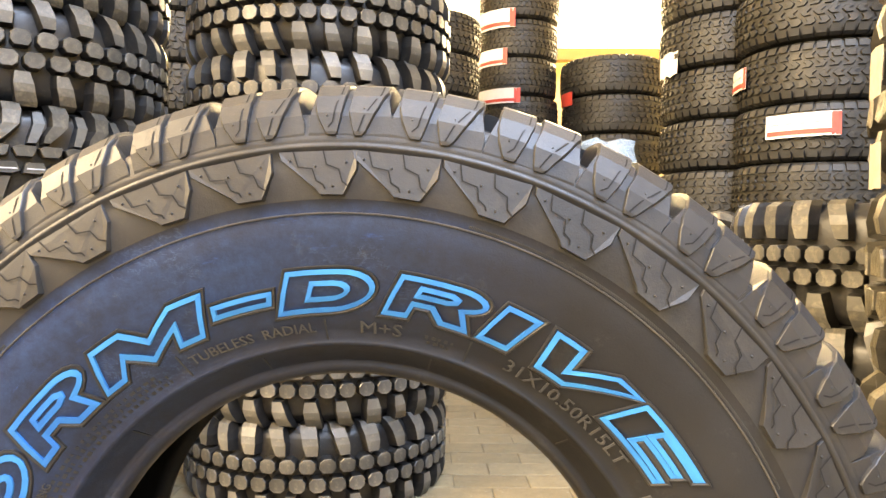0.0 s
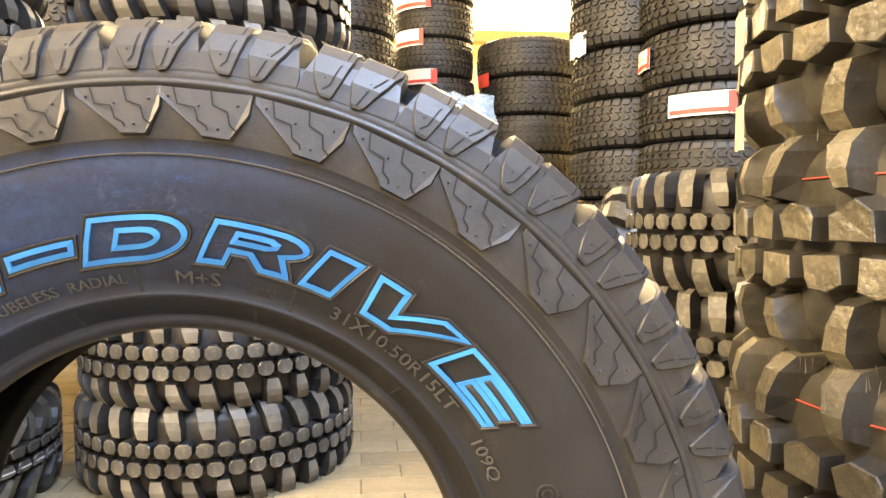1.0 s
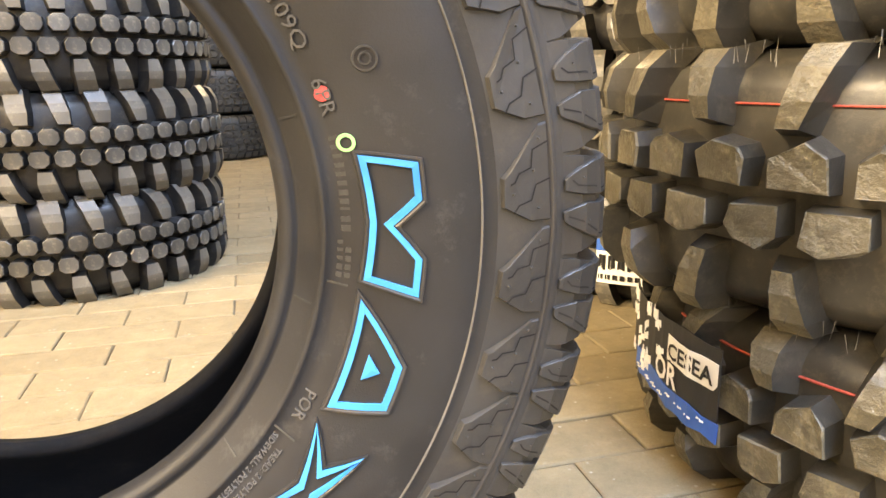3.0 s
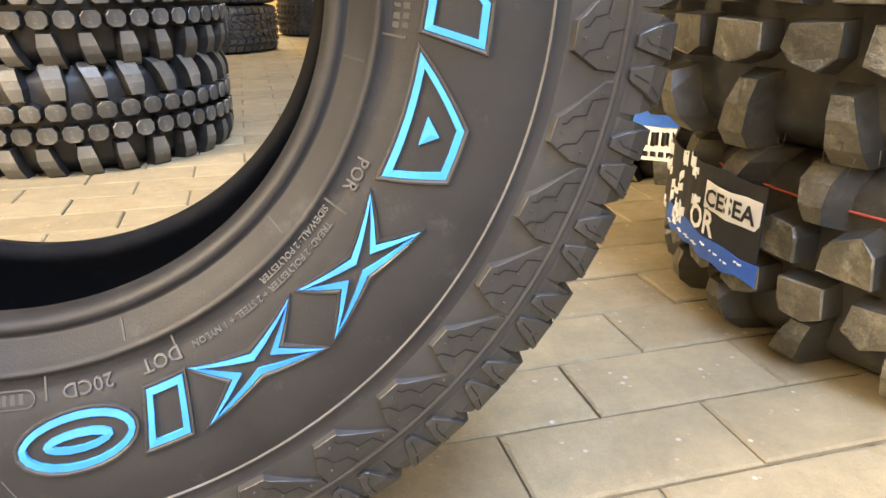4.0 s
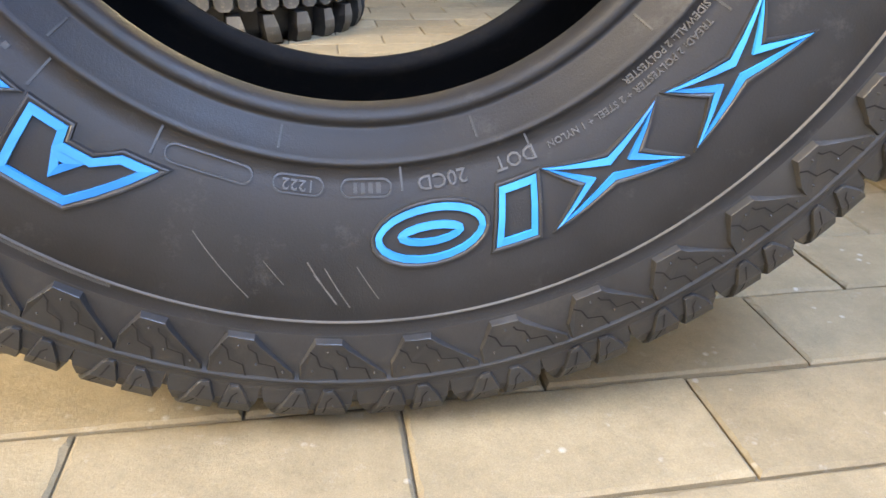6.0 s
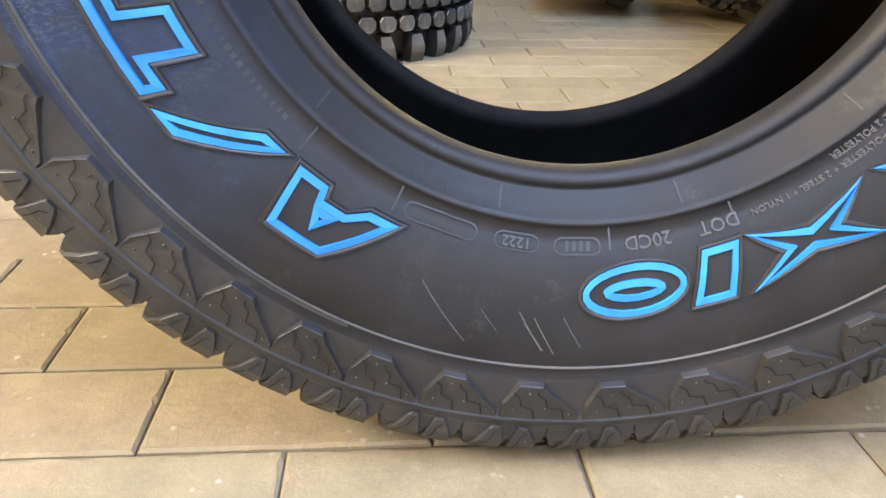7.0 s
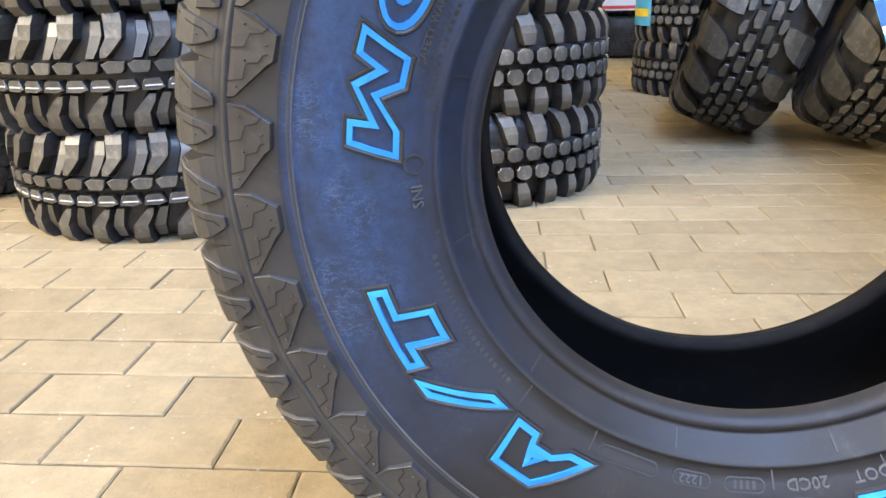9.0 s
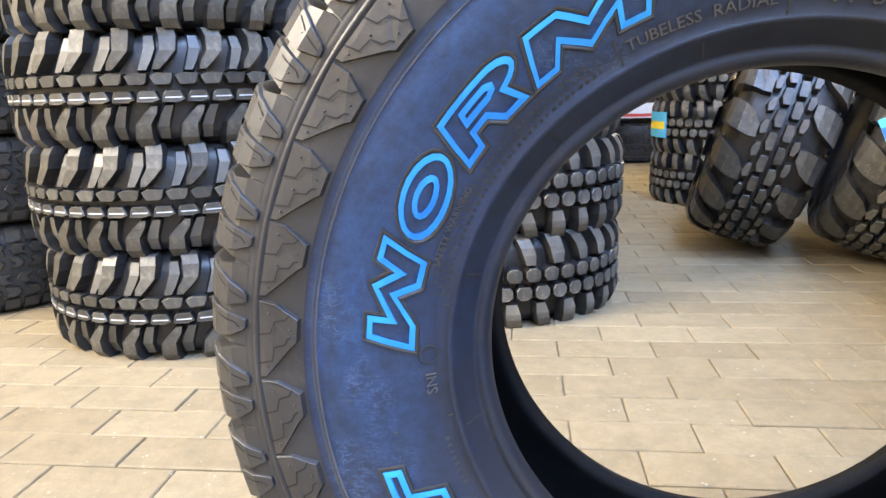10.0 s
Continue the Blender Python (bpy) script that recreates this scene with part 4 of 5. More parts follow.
def outline_letter(glyph, a0, a1, slant):
    """A raised letter body with a blue outline band on its top edge."""
    R1 = 0.2735 if a0 > 200 else 0.2700 if a0 > 75 or a0 < -50 else 0.2675
    sx = radians(a1 - a0) * 0.253 / (R1 - R0)

    def cell(x, y):
        return (a0 + (a1 - a0) * x + slant * y, R0 + (R1 - R0) * y)
    letter = None
    for c, contour in enumerate(GLYPHS[glyph]):
        inner = inset(contour, 0.115, sx)
        o, i = [], []
        for (p0, p1), (q0, q1) in zip(zip(contour, contour[1:] + contour[:1]), zip(inner, inner[1:] + inner[:1])):
            k = max(1, int(math.hypot((p1[0] - p0[0]) * sx, p1[1] - p0[1]) / 0.35))
            for s in range(k):
                o.append((p0[0] + (p1[0] - p0[0]) * s / k, p0[1] + (p1[1] - p0[1]) * s / k))
                i.append((q0[0] + (q1[0] - q0[0]) * s / k, q0[1] + (q1[1] - q0[1]) * s / k))
        n = len(o)
        V, F = [], []
        for line, up in ((o, -0.003), (o, 0.0016), (i, 0.0020), (i, -0.003)):
            for x, y in line:
                d, r = cell(x, y)
                V.append(polar(d, r, side_at(r) + up))
        for lay in range(3):
            for q in range(n):
                w = (q + 1) % n
                F.append((lay * n + q, lay * n + w, lay * n + n + w, lay * n + n + q))
        bm = bmesh.new()
        vs = [bm.verts.new(v) for v in V]
        for f in F:
            bm.faces.new([vs[q] for q in f])
        bmesh.ops.recalc_face_normals(bm, faces=bm.faces[:])
        if c == 0:
            skirt_lines = [(inset(contour, -0.10, sx), -0.0010), (inset(contour, -0.075, sx), 0.0017), (inset(contour, -0.045, sx), 0.0017), (contour, 0.0008), (inset(contour, 0.02, sx), 0.0006)]
            letter = part("raised_letter" if len(glyph) == 1 else "raised_emblem", bm, BLUE, hero, "bright blue coated outline")
        else:
            part("counter_outline", bm, BLUE, letter)
    # moulded rubber rim round the letter
    bm = bmesh.new()
    rows = []
    for line, up in skirt_lines:
        row = []
        for (x0, y0), (x1, y1) in zip(line, line[1:] + line[:1]):
            for s in range(4):
                d, r = cell(x0 + (x1 - x0) * s / 4, y0 + (y1 - y0) * s / 4)
                row.append(bm.verts.new(polar(d, r, side_at(r) + up)))
        rows.append(row)
    for ra, rb in zip(rows, rows[1:]):
        for q in range(len(ra)):
            w = (q + 1) % len(ra)
            bm.faces.new((ra[q], ra[w], rb[w], rb[q]))
    bmesh.ops.recalc_face_normals(bm, faces=bm.faces[:])
    part("letter_rim", bm, RUB_EDGE, letter, "black moulded rubber rim")


for glyph, a0, a1, slant in WORDS:
    outline_letter(glyph, a0, a1, slant)


def bent_text(text, a_mid, r, size, name="moulded_text", mat=None, lift=0.0012, stretch=1.0, inward=False):
    """Small raised lettering bent along the sidewall; inward: the feet of the letters point outwards."""
    cu = bpy.data.curves.new("tmp", "FONT")
    cu.body, cu.size, cu.align_x, cu.resolution_u = text, size, "CENTER", 2
    ob = new("tmp", cu)
    me = bpy.data.meshes.new_from_object(ob.evaluated_get(bpy.context.evaluated_depsgraph_get()))
    bpy.data.objects.remove(ob)
    bm = bmesh.new()
    bm.from_mesh(me)
    ext = bmesh.ops.extrude_face_region(bm, geom=bm.faces[:])
    up = {v for v in ext["geom"] if isinstance(v, bmesh.types.BMVert)}
    for v in bm.verts:
        x, y = v.co.x * stretch, v.co.y
        if inward:
            x, y = -x, -y
        rr = r + y
        v.co = Vector(polar(a_mid + math.degrees(x / r), rr, side_at(rr) + (lift if v in up else -0.001)))
    bmesh.ops.recalc_face_normals(bm, faces=bm.faces[:])
    bpy.data.meshes.remove(me)
    return part(name, bm, mat or RUB_MOULD, hero)


bent_text("TUBELESS  RADIAL", -16.2, 0.2255, 0.0095, stretch=1.1)
bent_text("M+S", 5.6, 0.2245, 0.0125, stretch=1.25)
bent_text("31X10.50R15LT", 39.5, 0.2265, 0.0125, stretch=1.22)
bent_text("109Q", 62.0, 0.2265, 0.0115, stretch=1.2)
bent_text("6PR", 72.6, 0.2265, 0.0115, stretch=1.1)
bent_text("POR", 119.2, 0.2245, 0.0095, stretch=1.1)
bent_text("TREAD: 2 POLYESTER + 2 STEEL + 1 NYLON", 140.5, 0.2270, 0.0048, stretch=1.15)
bent_text("SIDEWALL: 2 POLYESTER", 133.0, 0.2210, 0.0048, stretch=1.1)
bent_text("DOT", 158.8, 0.2250, 0.0100, stretch=1.1)
bent_text("20CD", 169.5, 0.2250, 0.0100, stretch=1.15)
bent_text("1222", 189.5, 0.2262, 0.0078, stretch=1.15)
bent_text("SAFETY WARNING", -66.0, 0.2310, 0.0062, stretch=1.1)
bent_text("SNI", -94.0, 0.2262, 0.0095, stretch=1.1)


def bars(a0, a1, r, h, count):
    """Lettering too small to read, as short raised bars."""
    rnd = random.Random(int(a0 * 10) + int(r * 1e4))
    d = (a1 - a0) / count
    for i in range(count):
        w = d * rnd.uniform(0.25, 0.7)
        s = a0 + i * d
        slab("moulded_bar", [(s, r), (s, r + h), (s + w, r + h), (s + w, r)], RUB_TREAD, hero, 0.0003, 0.001, 0.0001)


bars(-78.0, -31.0, 0.2262, 0.0022, 34)
bars(-78.0, -31.0, 0.2222, 0.0022, 36)
bars(-76.0, -33.0, 0.2302, 0.0020, 30)
bars(228.0, 256.0, 0.2255, 0.0026, 22)
bars(13.0, 18.5, 0.2275, 0.0022, 5)
bars(13.5, 18.0, 0.2238, 0.0022, 4)
bars(78.0, 92.0, 0.2262, 0.0050, 11)
bars(94.0, 99.0, 0.2285, 0.0030, 4)
bars(93.0, 99.0, 0.2240, 0.0030, 5)


def frame_outline(a0, a1, r0, r1, name="moulded_frame", w=0.0008, parent=None):
    """A raised lozenge frame round a moulded code."""
    n = 8
    e = math.degrees((r1 - r0) / 2 / 0.225)
    rm = (r0 + r1) / 2
    outer = [(a1 - e + e * math.cos(t), rm + (r1 - rm) * math.sin(t)) for t in [math.pi / 2 - math.pi * i / n for i in range(n + 1)]]
    outer += [(a0 + e - e * math.cos(t), rm + (r1 - rm) * math.sin(t)) for t in [-math.pi / 2 + math.pi * i / n for i in range(n + 1)]]
    k = len(outer)
    cd, cr = (a0 + a1) / 2, rm
    V, F = [], []
    for f, up in ((0, -0.001), (0, 0.0008), (w, 0.0008), (w, -0.001)):
        for d, r in outer:
            rr = r + (cr - r) * f / (r1 - rm)
            dd = d - math.degrees(f / 0.225) * (1 if d > cd else -1)
            V.append(polar(dd, rr, side_at(rr) + up))
    for lay in range(3):
        for q in range(k):
            x = (q + 1) % k
            F.append((lay * k + q, lay * k + x, lay * k + k + x, lay * k + k + q))
    put(name, mesh_from(name, V, F, RUB_TREAD), hero)


frame_outline(186.0, 193.0, 0.2240, 0.2335)
frame_outline(176.6, 183.8, 0.2240, 0.2335)
frame_outline(195.6, 207.2, 0.2240, 0.2335)
bars(178.2, 182.6, 0.2262, 0.0050, 4)
for a, r0, r1 in ((-3.6, 0.2195, 0.2340), (-28.6, 0.2195, 0.2360), (20.5, 0.2195, 0.2350), (-79.8, 0.2195, 0.2510), (-101.0, 0.2195, 0.2590), (124.7, 0.2195, 0.2330), (156.3, 0.2195, 0.2310), (99.6, 0.2195, 0.2310), (175.2, 0.2195, 0.2310), (208.6, 0.2195, 0.2330), (224.0, 0.2195, 0.2340),
                  (-16, 0.2035, 0.2130), (15, 0.2035, 0.2130), (-44, 0.2035, 0.2130), (44, 0.2035, 0.2130), (-74, 0.2035, 0.2130), (74, 0.2035, 0.2130), (-104, 0.2035, 0.2130), (104, 0.2035, 0.2130), (-134, 0.2035, 0.2130), (133, 0.2035, 0.2130), (163, 0.2035, 0.2130), (193, 0.2035, 0.2130)):
    e = math.degrees(0.0006 / r0)
    slab("mould_tick", [(a - e, r0), (a - e, r1), (a + e, r1), (a + e, r0)], RUB_TREAD, hero, 0.0007, 0.001, 0.0001)


def paint_disc(deg, r, size, mat, name, label, hole=0.0):
    V, F = [], []
    k = 20
    rnd = random.Random(int(deg))
    for i in range(k):
        t = 2 * math.pi * i / k
        wob = 1 + rnd.uniform(-0.08, 0.08) if not hole else 1
        for q, up in ((size * wob, 0.0002), (size * wob * 0.96, 0.0011), (size * max(hole, 0.02), 0.0011)):
            rr = r + q * math.cos(t)
            V.append(polar(deg + math.degrees(q * math.sin(t) / r), rr, side_at(rr) + up))
    for i in range(k):
        j = (i + 1) % k
        for q in range(2):
            F.append((i * 3 + q, j * 3 + q, j * 3 + q + 1, i * 3 + q + 1))
    put(name, mesh_from(name, V, F, mat), hero, None, label)


paint_disc(79.2, 0.2345, 0.0052, GREENPAINT, "paint_ring", "green painted ring mark", 0.62)
paint_disc(72.2, 0.2300, 0.0042, REDPAINT, "paint_dot", "smudged red paint dot")
paint_disc(69.9, 0.2570, 0.0070, RUB_TREAD, "moulded_ring", "raised ring mark", 0.8)
paint_disc(69.9, 0.2570, 0.0035, RUB_TREAD, "moulded_ring", "raised ring mark", 0.7)
paint_disc(-88.6, 0.2300, 0.0068, RUB_TREAD, "moulded_ring", "raised ring mark", 0.8)

# light scuffs across the lower sidewall
SCUFF = plain("scuffed_rubber", (0.085, 0.082, 0.08), 0.7, var=0.3, scale=200)
for a, r, da, dr, w in ((187.5, 0.268, -3.6, 0.024, 0.0009), (185.4, 0.271, -3.0, 0.023, 0.0007), (186.6, 0.275, -2.2, 0.013, 0.0007), (181.6, 0.270, -2.4, 0.019, 0.0006), (201.0, 0.262, -7.5, 0.030, 0.0006), (192.5, 0.270, -2.6, 0.012, 0.0005)):
    sc = groove_line("scuff_mark", [(a + da * t / 4, r + dr * t / 4) for t in range(5)], w, hero, side_at, 0.0003)
    sc.data.materials.clear()
    sc.data.materials.append(SCUFF)

# torn film of a wrapper on top of the tyre
def film_scrap():
    bm = bmesh.new()
    rnd = random.Random(4)
    g = [[bm.verts.new((0.158 + 0.084 * i / 6 + 0.003 * rnd.random(), 0.10 + 0.012 * math.sin(i * 0.9 + j), 0.746 - 0.002 * i / 6 + 0.030 * j / 3 * (0.25 + 0.75 * min(1, i / 3)) + 0.003 * math.sin(2.1 * i + j))) for i in range(7)] for j in range(4)]
    for j in range(3):
        for i in range(6):
            bm.faces.new((g[j][i], g[j][i + 1], g[j + 1][i + 1], g[j + 1][i]))
    ob = part("plastic_film", bm, FOIL, None, "", True)
    mod = ob.modifiers.new("thickness", "SOLIDIFY")
    mod.thickness = 0.0006
    tagged(ob, "scrap of clear crinkled plastic film on the tyre tread", "film")


film_scrap()

# ---- stacks of tyres ----
def at(x, y, z, spin=0.0, tilt=0.0, way=0.0):
    return pose(x, y, z, 0, 0, way) @ pose(0, 0, 0, tilt, 0, 0) @ pose(0, 0, 0, 0, 0, spin)


for i in range(6):
    knob_tyre(at(-0.324 + (0.0, 0.008, -0.0032, 0.010, -0.004, 0.0)[i], 1.375 + 0.006 * (i % 2), 0.11 + 0.22 * i, 17 * i), "black mud tyre with rounded knobs lying in a stack", "stack of knobbly mud tyres")
for i in range(4):
    claw_tyre(at(-1.07 + (0.02, 0.0, -0.01, 0.005)[i], 1.13, 0.1175 + 0.235 * i, 23 * i), "black mud tyre with bent claws lying in a stack", "stack of clawed mud tyres", 0.378, 0.235)
for i in range(3):
    knob_tyre(at(-1.06, 1.13 + 0.01 * i, 0.94 + 0.11 + 0.22 * i, 31 * i), "black mud tyre with rounded knobs on top of a stack", "stack of clawed mud tyres", 0.375)
big = []
for i, (x, y, z, w, R) in enumerate(((1.045, 0.15, 0.107, 0.214, 0.415), (1.02, 0.235, 0.352, 0.278, 0.425), (1.025, 0.24, 0.622, 0.262, 0.42), (1.03, 0.25, 0.884, 0.262, 0.42), (1.03, 0.25, 1.146, 0.262, 0.42))):
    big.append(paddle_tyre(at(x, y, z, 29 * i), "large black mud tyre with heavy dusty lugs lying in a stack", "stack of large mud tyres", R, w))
low = []
for i in range(3):
    low.append(knob_tyre(at(1.07, 0.99 + 0.01 * i, 0.125 + 0.25 * i, 13 * i), "dusty mud tyre with square knobs lying in a stack", "low stack of mud tyres", 0.365, 0.25))
far_low = []
for i in range(3):
    far_low.append(knob_tyre(at(0.70, 3.05, 0.12 + 0.24 * i, 19 * i), "mud tyre with square knobs lying in a far stack", "far low stack of mud tyres", 0.36, 0.24, False))

# two broad tyres that lean towards the back of the store
leaning = []
for x, y, way, lean in ((0.56, 1.95, -10, 17), (0.91, 1.74, -14, 19)):
    leaning.append(chevron_tyre(pose(x, y, 0.388, 0, 0, way) @ pose(0, 0, 0, 0, lean, 0) @ pose(0, 0, 0, 0, 90, 0), "broad black chevron mud tyre leaning over against its neighbour", "leaning broad mud tyres", 0.37, 0.28))

STACKS = [(-0.16, 3.83, 8, 0.34, 0.25), (0.49, 4.92, 9, 0.31, 0.285), (1.225, 4.90, 7, 0.395, 0.285), (1.447, 3.07, 8, 0.35, 0.25), (1.70, 2.63, 8, 0.375, 0.25), (-1.42, 3.1, 9, 0.34, 0.25), (-1.84, 1.30, 7, 0.35, 0.24), (2.35, 3.6, 8, 0.36, 0.25), (-0.85, 4.4, 8, 0.35, 0.25), (2.2, 1.6, 7, 0.37, 0.25)]
road = {}
for x, y, n, R, w in STACKS:
    for i in range(n):
        road[x, i] = road_tyre(at(x + 0.008 * ((i * 7) % 3 - 1), y + 0.008 * ((i * 5) % 3 - 1), w / 2 + w * i, 37 * i, 1.2 if (x > 1.5 and i > 2) else 0), "black road tyre lying in a tall stack", "tall stacks of road tyres", R, w)

# ---- labels on the stacked tyres ----
def wrap(tyre, cx, cy, R, a0, a1, z0, z1, mat, name, label="", slope=0.0, ragged=0.0, thick=0.0012, parent=None):
    """A paper or film label wrapped on a lying tyre between two bearings and two heights."""
    rnd = random.Random(int(a0 * 7 + z0 * 1000))
    n = max(3, int(abs(a1 - a0) / 3))
    V, F = [], []
    for i in range(n + 1):
        t = i / n
        a = radians(a0 + (a1 - a0) * t)
        lo, hi = z0 + slope * t + ragged * rnd.uniform(-1, 1), z1 + slope * t + ragged * rnd.uniform(-1, 1)
        for rr, z in ((R, lo), (R + thick, lo), (R + thick, hi), (R, hi)):
            q = rr + 0.0015 * math.sin(7 * t + z * 30)
            V.append((cx + q * math.cos(a), cy + q * math.sin(a), z))
    for i in range(n):
        for k in range(4):
            w = (k + 1) % 4
            F.append((i * 4 + k, i * 4 + w, i * 4 + 4 + w, i * 4 + 4 + k))
    F += [(0, 1, 2, 3), (n * 4 + 3, n * 4 + 2, n * 4 + 1, n * 4)]
    bm = bmesh.new()
    vs = [bm.verts.new(v) for v in V]
    for f in F:
        bm.faces.new([vs[i] for i in f])
    bmesh.ops.recalc_face_normals(bm, faces=bm.faces[:])
    ob = part(name, bm, mat, parent or tyre, label)
    ob.matrix_local = tyre.matrix_world.inverted()
    return ob


def child_wrap(sheet, tyre, *args, **more):
    """Print on a label, one level below it."""
    ob = wrap(tyre, *args, parent=sheet, **more)
    ob.matrix_local = Matrix.Identity(4)
    return ob


def red_label(tyre, cx, cy, R, a0, a1, z0, z1, slope=0.0, lines=True):
    sheet = wrap(tyre, cx, cy, R, a0, a1, z0, z1, PAPER, "paper_label", "white paper label with a red stripe", slope, 0.001)
    h = z1 - z0
    s = slope
    child_wrap(sheet, tyre, cx, cy, R + 0.002, a0 + (a1 - a0) * 0.03, a1 - (a1 - a0) * 0.06, z0 + h * 0.10 + s * 0.03, z0 + h * 0.30 + s * 0.03, RED, "red_stripe", slope=slope * 0.91)
    child_wrap(sheet, tyre, cx, cy, R + 0.002, a1 - (a1 - a0) * 0.12, a1, z0 + h * 0.02 + s * 0.88, z1 - h * 0.02 + s * 0.88, RED, "red_end", slope=s * 0.12)
    if lines:
        for k in range(4):
            b = a0 + (a1 - a0) * (0.08 + 0.18 * k)
            child_wrap(sheet, tyre, cx, cy, R + 0.002, b, b + (a1 - a0) * 0.13, z0 + h * 0.55 + s * 0.2 * k, z0 + h * 0.64 + s * 0.2 * k, GREYINK, "print_bar")


FX, FY, FR = 1.70, 2.63, 0.384
red_label(road[1.70, 4], FX, FY, FR, 208.8, 252.6, 1.093, 1.190)
red_label(road[1.70, 5], FX, FY, FR, 166.0, 190.0, 1.335, 1.430)
for i, (a1, z0, z1) in ((7, (262.0, 2.20, 2.34)), (6, (252.0, 1.93, 2.05)), (5, (270.0, 1.645, 1.755))):
    red_label(road[0.49, i], 0.49, 4.92, 0.322, 201.0, a1, z0, z1, 0.0, False)
red_label(road[0.49, 1], 0.49, 4.92, 0.322, 228.0, 290.0, 0.32, 0.425, 0.0, False)
wrap(road[1.225, 5], 1.225, 4.90, 0.408, 190.0, 213.0, 1.645, 1.745, RED, "paper_label", "small red and white paper label")
wrap(road[1.447, 5], 1.447, 3.07, 0.358, 178.0, 206.0, 1.475, 1.590, PAPER, "paper_label", "torn cream paper label", 0.0, 0.008)
for i, z0, z1 in ((3, 0.865, 0.93), (2, 0.745, 0.805)):
    sheet = wrap(big[min(i, 3)] if i == 3 else big[2], 1.03, 0.25, 0.4285, 164.0, 169.5, z0, z1, OLD_PAPER, "paper_label", "creased white paper label", 0.0, 0.003)


def flat_text(text, sheet, tyre, cx, cy, R, a_mid, z, size, mat, name, stretch=1.0, slope=0.0):
    """Printed letters wrapped on the same bend as a label."""
    cu = bpy.data.curves.new("tmp", "FONT")
    cu.body, cu.size, cu.align_x, cu.resolution_u, cu.offset = text, size, "CENTER", 2, size * 0.025
    ob = new("tmp", cu)
    me = bpy.data.meshes.new_from_object(ob.evaluated_get(bpy.context.evaluated_depsgraph_get()))
    bpy.data.objects.remove(ob)
    for v in me.vertices:
        x, y = v.co.x * stretch, v.co.y
        a = radians(a_mid) + x / R
        v.co = Vector((cx + R * math.cos(a), cy + R * math.sin(a), z + y + slope * x))
    me.materials.clear()
    me.materials.append(mat)
    put(name, me, sheet)


BX, BY, BR = 1.045, 0.15, 0.4185
sheet = wrap(big[0], BX, BY, BR, 152.0, 189.0, 0.092, 0.186, BLACKINK, "printed_label", "torn black, white and blue printed label", -0.0032, 0.002)
child_wrap(sheet, big[0], BX, BY, BR + 0.0012, 175.5, 188.6, 0.134, 0.166, PAPER, "white_field", ragged=0.001)
flat_text("CESEA", sheet, big[0], BX, BY, BR + 0.0034, 182.0, 0.1405, 0.027, BLACKINK, "print", 1.12)
flat_text("OR", sheet, big[0], BX, BY, BR + 0.0030, 175.5, 0.106, 0.040, PAPER, "print", 0.95)
child_wrap(sheet, big[0], BX, BY, BR + 0.0014, 160.0, 189.4, 0.080, 0.106, BLUELAB, "blue_strip", slope=-0.004, ragged=0.004)
rnd = random.Random(3)
for k in range(26):
    a, z = rnd.uniform(153, 172), rnd.uniform(0.095, 0.176)
    child_wrap(sheet, big[0], BX, BY, BR + 0.0014 + 0.00005 * k, a, a + rnd.uniform(1.0, 2.6), z, z + rnd.uniform(0.004, 0.014), PAPER, "white_print", slope=rnd.uniform(-0.01, 0.01), ragged=0.002)
for k in range(9):
    a, z = 162 + 2.9 * k, rnd.uniform(0.083, 0.096)
    child_wrap(sheet, big[0], BX, BY, BR + 0.0030, a, a + rnd.uniform(1.2, 2.2), z, z + 0.0018, PAPER, "white_line", slope=-0.001)
LX, LY, LR = 1.07, 0.99, 0.3665
sheet = wrap(low[0], LX, LY, LR, 222.0, 244.0, 0.052, 0.146, PAPER, "printed_label", "white and blue printed label")
child_wrap(sheet, low[0], LX, LY, LR + 0.0014, 222.0, 244.0, 0.118, 0.146, BLUELAB, "blue_strip")
for k in range(7):
    child_wrap(sheet, low[0], LX, LY, LR + 0.0014, 223.0 + 3 * k, 225.2 + 3 * k, 0.082, 0.108, BLACKINK, "print_bar", ragged=0.003)
for k in range(9):
    child_wrap(sheet, low[0], LX, LY, LR + 0.0014, 223.0 + 2.3 * k, 224.5 + 2.3 * k, 0.060, 0.070, BLACKINK, "print_bar")
sheet = wrap(low[1], LX, LY, LR, 170.0, 186.0, 0.425, 0.452, PAPER, "printed_label", "white label with blue and yellow print", 0.004)
child_wrap(sheet, low[1], LX, LY, LR + 0.0014, 168.0, 180.0, 0.445, 0.480, BLUELAB, "blue_strip", ragged=0.004)
child_wrap(sheet, low[1], LX, LY, LR + 0.0026, 171.0, 177.0, 0.450, 0.474, YELLOW, "yellow_field", ragged=0.004)
sheet = wrap(far_low[1], 0.70, 3.05, 0.363, 181.0, 209.0, 0.31, 0.43, CYANLAB, "printed_label", "light blue and yellow hanging label")
child_wrap(sheet, far_low[1], 0.70, 3.05, 0.3655, 183.0, 207.0, 0.35, 0.385, YELLOW, "yellow_field")

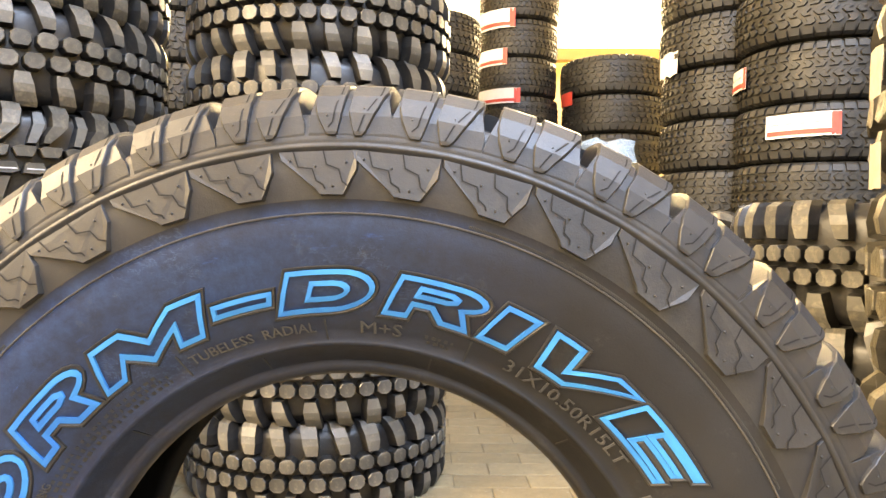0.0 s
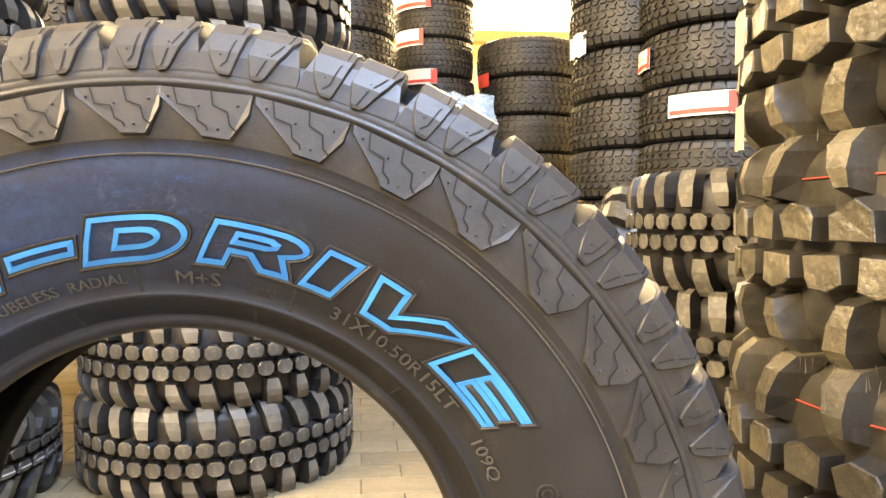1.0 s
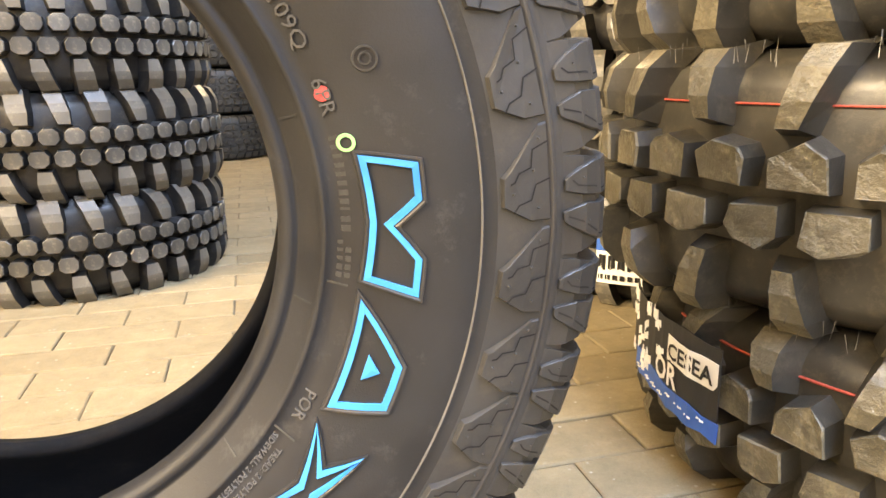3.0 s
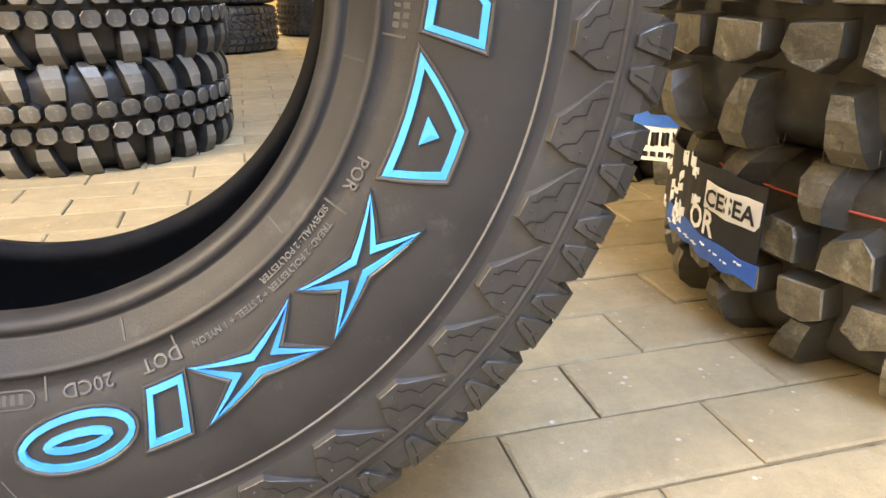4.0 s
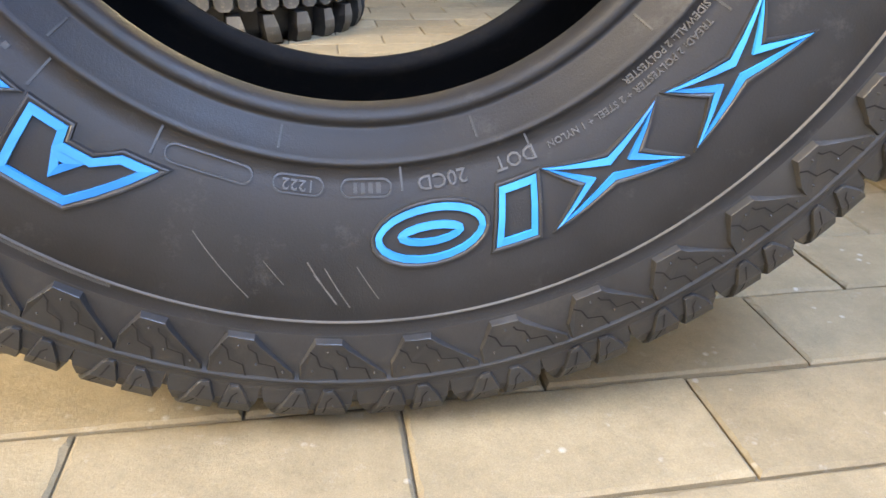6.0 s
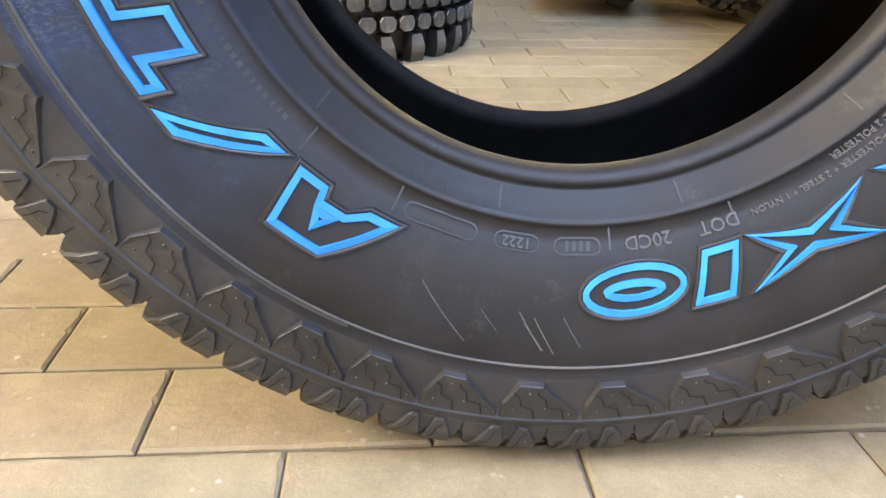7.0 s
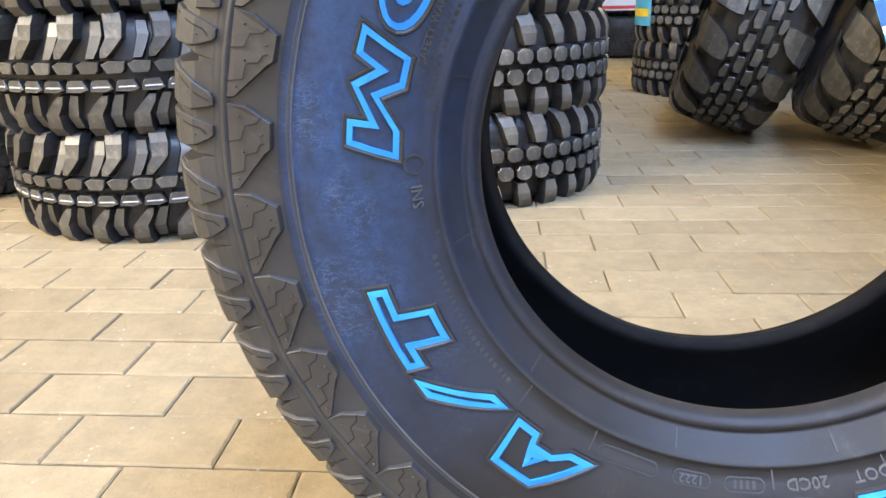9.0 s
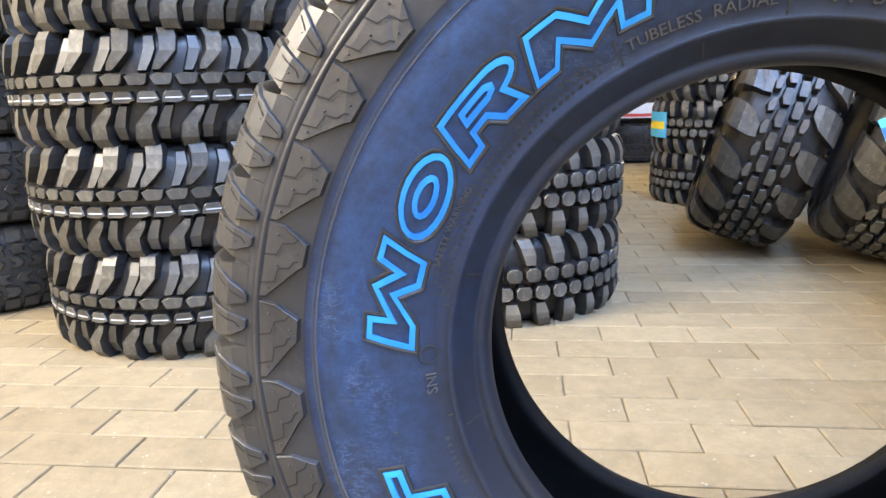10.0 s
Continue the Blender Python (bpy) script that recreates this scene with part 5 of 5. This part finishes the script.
# swing tag folded over the tread of a leaning tyre
tag = new("swing_tag")
tag.matrix_world = Matrix.Translation((0.075, 0, 0.0)) @ pose(0.668, 1.355, 0.419, -12, -22, -12) @ Matrix.Scale(0.65, 4)
tagged(tag, "blue, white and yellow cardboard tag stuck on a leaning tyre", "tag")
part("card", box_data(-0.085, -0.0015, -0.105, 0.085, 0.0015, 0.105, 0.001), CYANLAB, tag)
part("white_band", box_data(-0.084, -0.0035, -0.062, 0.084, -0.0016, -0.028), PAPER, tag)
part("yellow_field", box_data(-0.045, -0.0035, -0.026, 0.084, -0.0016, 0.06), YELLOW, tag)
part("blue_field", box_data(-0.084, -0.0045, -0.03, -0.050, -0.0016, 0.07), BLUELAB, tag)

# thin rubber hairs left by the mould on the large tyres
for t in big[:4]:
    V, F = [], []
    rnd = random.Random(int(t.location.z * 1000))
    h = 0.131
    for i in range(70):
        a = radians(rnd.uniform(120, 290))
        sg = 1 if rnd.random() < 0.6 else -1
        r0, z0 = 0.42 - rnd.uniform(0.004, 0.05), sg * h * rnd.uniform(0.93, 1.0)
        dx, dy, dz = rnd.uniform(-0.004, 0.004), rnd.uniform(-0.004, 0.004), sg * rnd.uniform(0.008, 0.020)
        o = len(V)
        c, s_ = math.cos(a), math.sin(a)
        for k in range(3):
            b = 2.0944 * k
            V.append((r0 * c + 0.0007 * math.cos(b), r0 * s_ + 0.0007 * math.sin(b), z0 - 0.004 * sg))
        V.append((r0 * c + dx, r0 * s_ + dy, z0 + dz))
        F += [(o, o + 1, o + 3), (o + 1, o + 2, o + 3), (o + 2, o, o + 3)]
    hairs = put("vent_hair", mesh_from("vent_hair", V, F, RUB_MUD_FACE), t)
    hairs["kind"] = "stuff"

# ---- floor pavers ----
def paver_data(x, y, rnd, cuts=0):
    """Verts and faces of one bevelled 200 x 100 mm paver; cuts: worn, uneven edges with that many steps a side."""
    hx, hy, g, c = 0.1029, 0.0483, 0.0003, 0.0020
    z = rnd.uniform(-0.0008, 0.0008)
    ring = []
    corners = ((-1, -1), (1, -1), (1, 1), (-1, 1))
    for k in range(4):
        (x0, y0), (x1, y1) = corners[k], corners[(k + 1) % 4]
        n = cuts + 1
        ring += [(x0 + (x1 - x0) * i / n, y0 + (y1 - y0) * i / n, i) for i in range(n)]
    V = []
    n = len(ring)
    wear = [rnd.uniform(0.0, 0.0011) if cuts else 0.0 for _ in ring]
    chip = [rnd.uniform(0.0012, 0.0030) if cuts and rnd.random() < 0.16 else 0.0 for _ in ring]
    for lay, zz in enumerate((-0.014, -0.0022, 0.0)):
        for (sx, sy, i), w, q in zip(ring, wear, chip):
            d = (0, g, g + c)[lay] + (w if lay == 2 else w * 0.3 if lay == 1 else 0) + (q if lay == 2 else 0)
            px, py = sx * hx, sy * hy
            if abs(sx) == 1:
                px -= sx * d
            if abs(sy) == 1:
                py -= sy * d
            V.append((x + px, y + py, z + zz - (rnd.uniform(0, 0.0004) if cuts and lay == 2 else 0)))
    F = [tuple(range(2 * n, 3 * n))]
    for lay in (0, n):
        for i in range(n):
            j = (i + 1) % n
            F.append((lay + i, lay + j, lay + n + j, lay + n + i))
    return V, F


rnd = random.Random(11)
FLOOR_M = pose(0, -0.0155, 0, 0, 0, 2.5)
PX, PY = 0.2070, 0.0990
near_meshes = [mesh_from("paver", *paver_data(0, 0, random.Random(i), 14), PAVER) for i in range(14)]
V, F = [], []
for row in range(-40, 78):
    y = PY * (row + 0.5)
    for col in range(-24, 25):
        x = PX * col + (0.014 if row % 2 == 0 else -0.0895) + PX / 2
        c = FLOOR_M @ Vector((x, y, 0))
        if not (-4.1 < c.x < 4.3 and -3.5 < c.y < 7.1):
            continue
        if -0.85 < c.x < 0.95 and -0.30 < c.y < 1.35:
            put("paver", near_meshes[rnd.randrange(14)], ground, FLOOR_M @ pose(x + rnd.uniform(-0.0006, 0.0006), y + rnd.uniform(-0.0006, 0.0006), rnd.uniform(-0.0012, 0.0006), rnd.uniform(-0.25, 0.25), rnd.uniform(-0.2, 0.2), rnd.uniform(-0.3, 0.3)))
        else:
            v, f = paver_data(x, y, rnd)
            o = len(V)
            V += [tuple(FLOOR_M @ Vector(q)) for q in v]
            F += [tuple(o + i for i in g) for g in f]
rest = put("pavers", mesh_from("pavers", V, F, PAVER), ground)
rest["kind"] = "stuff"
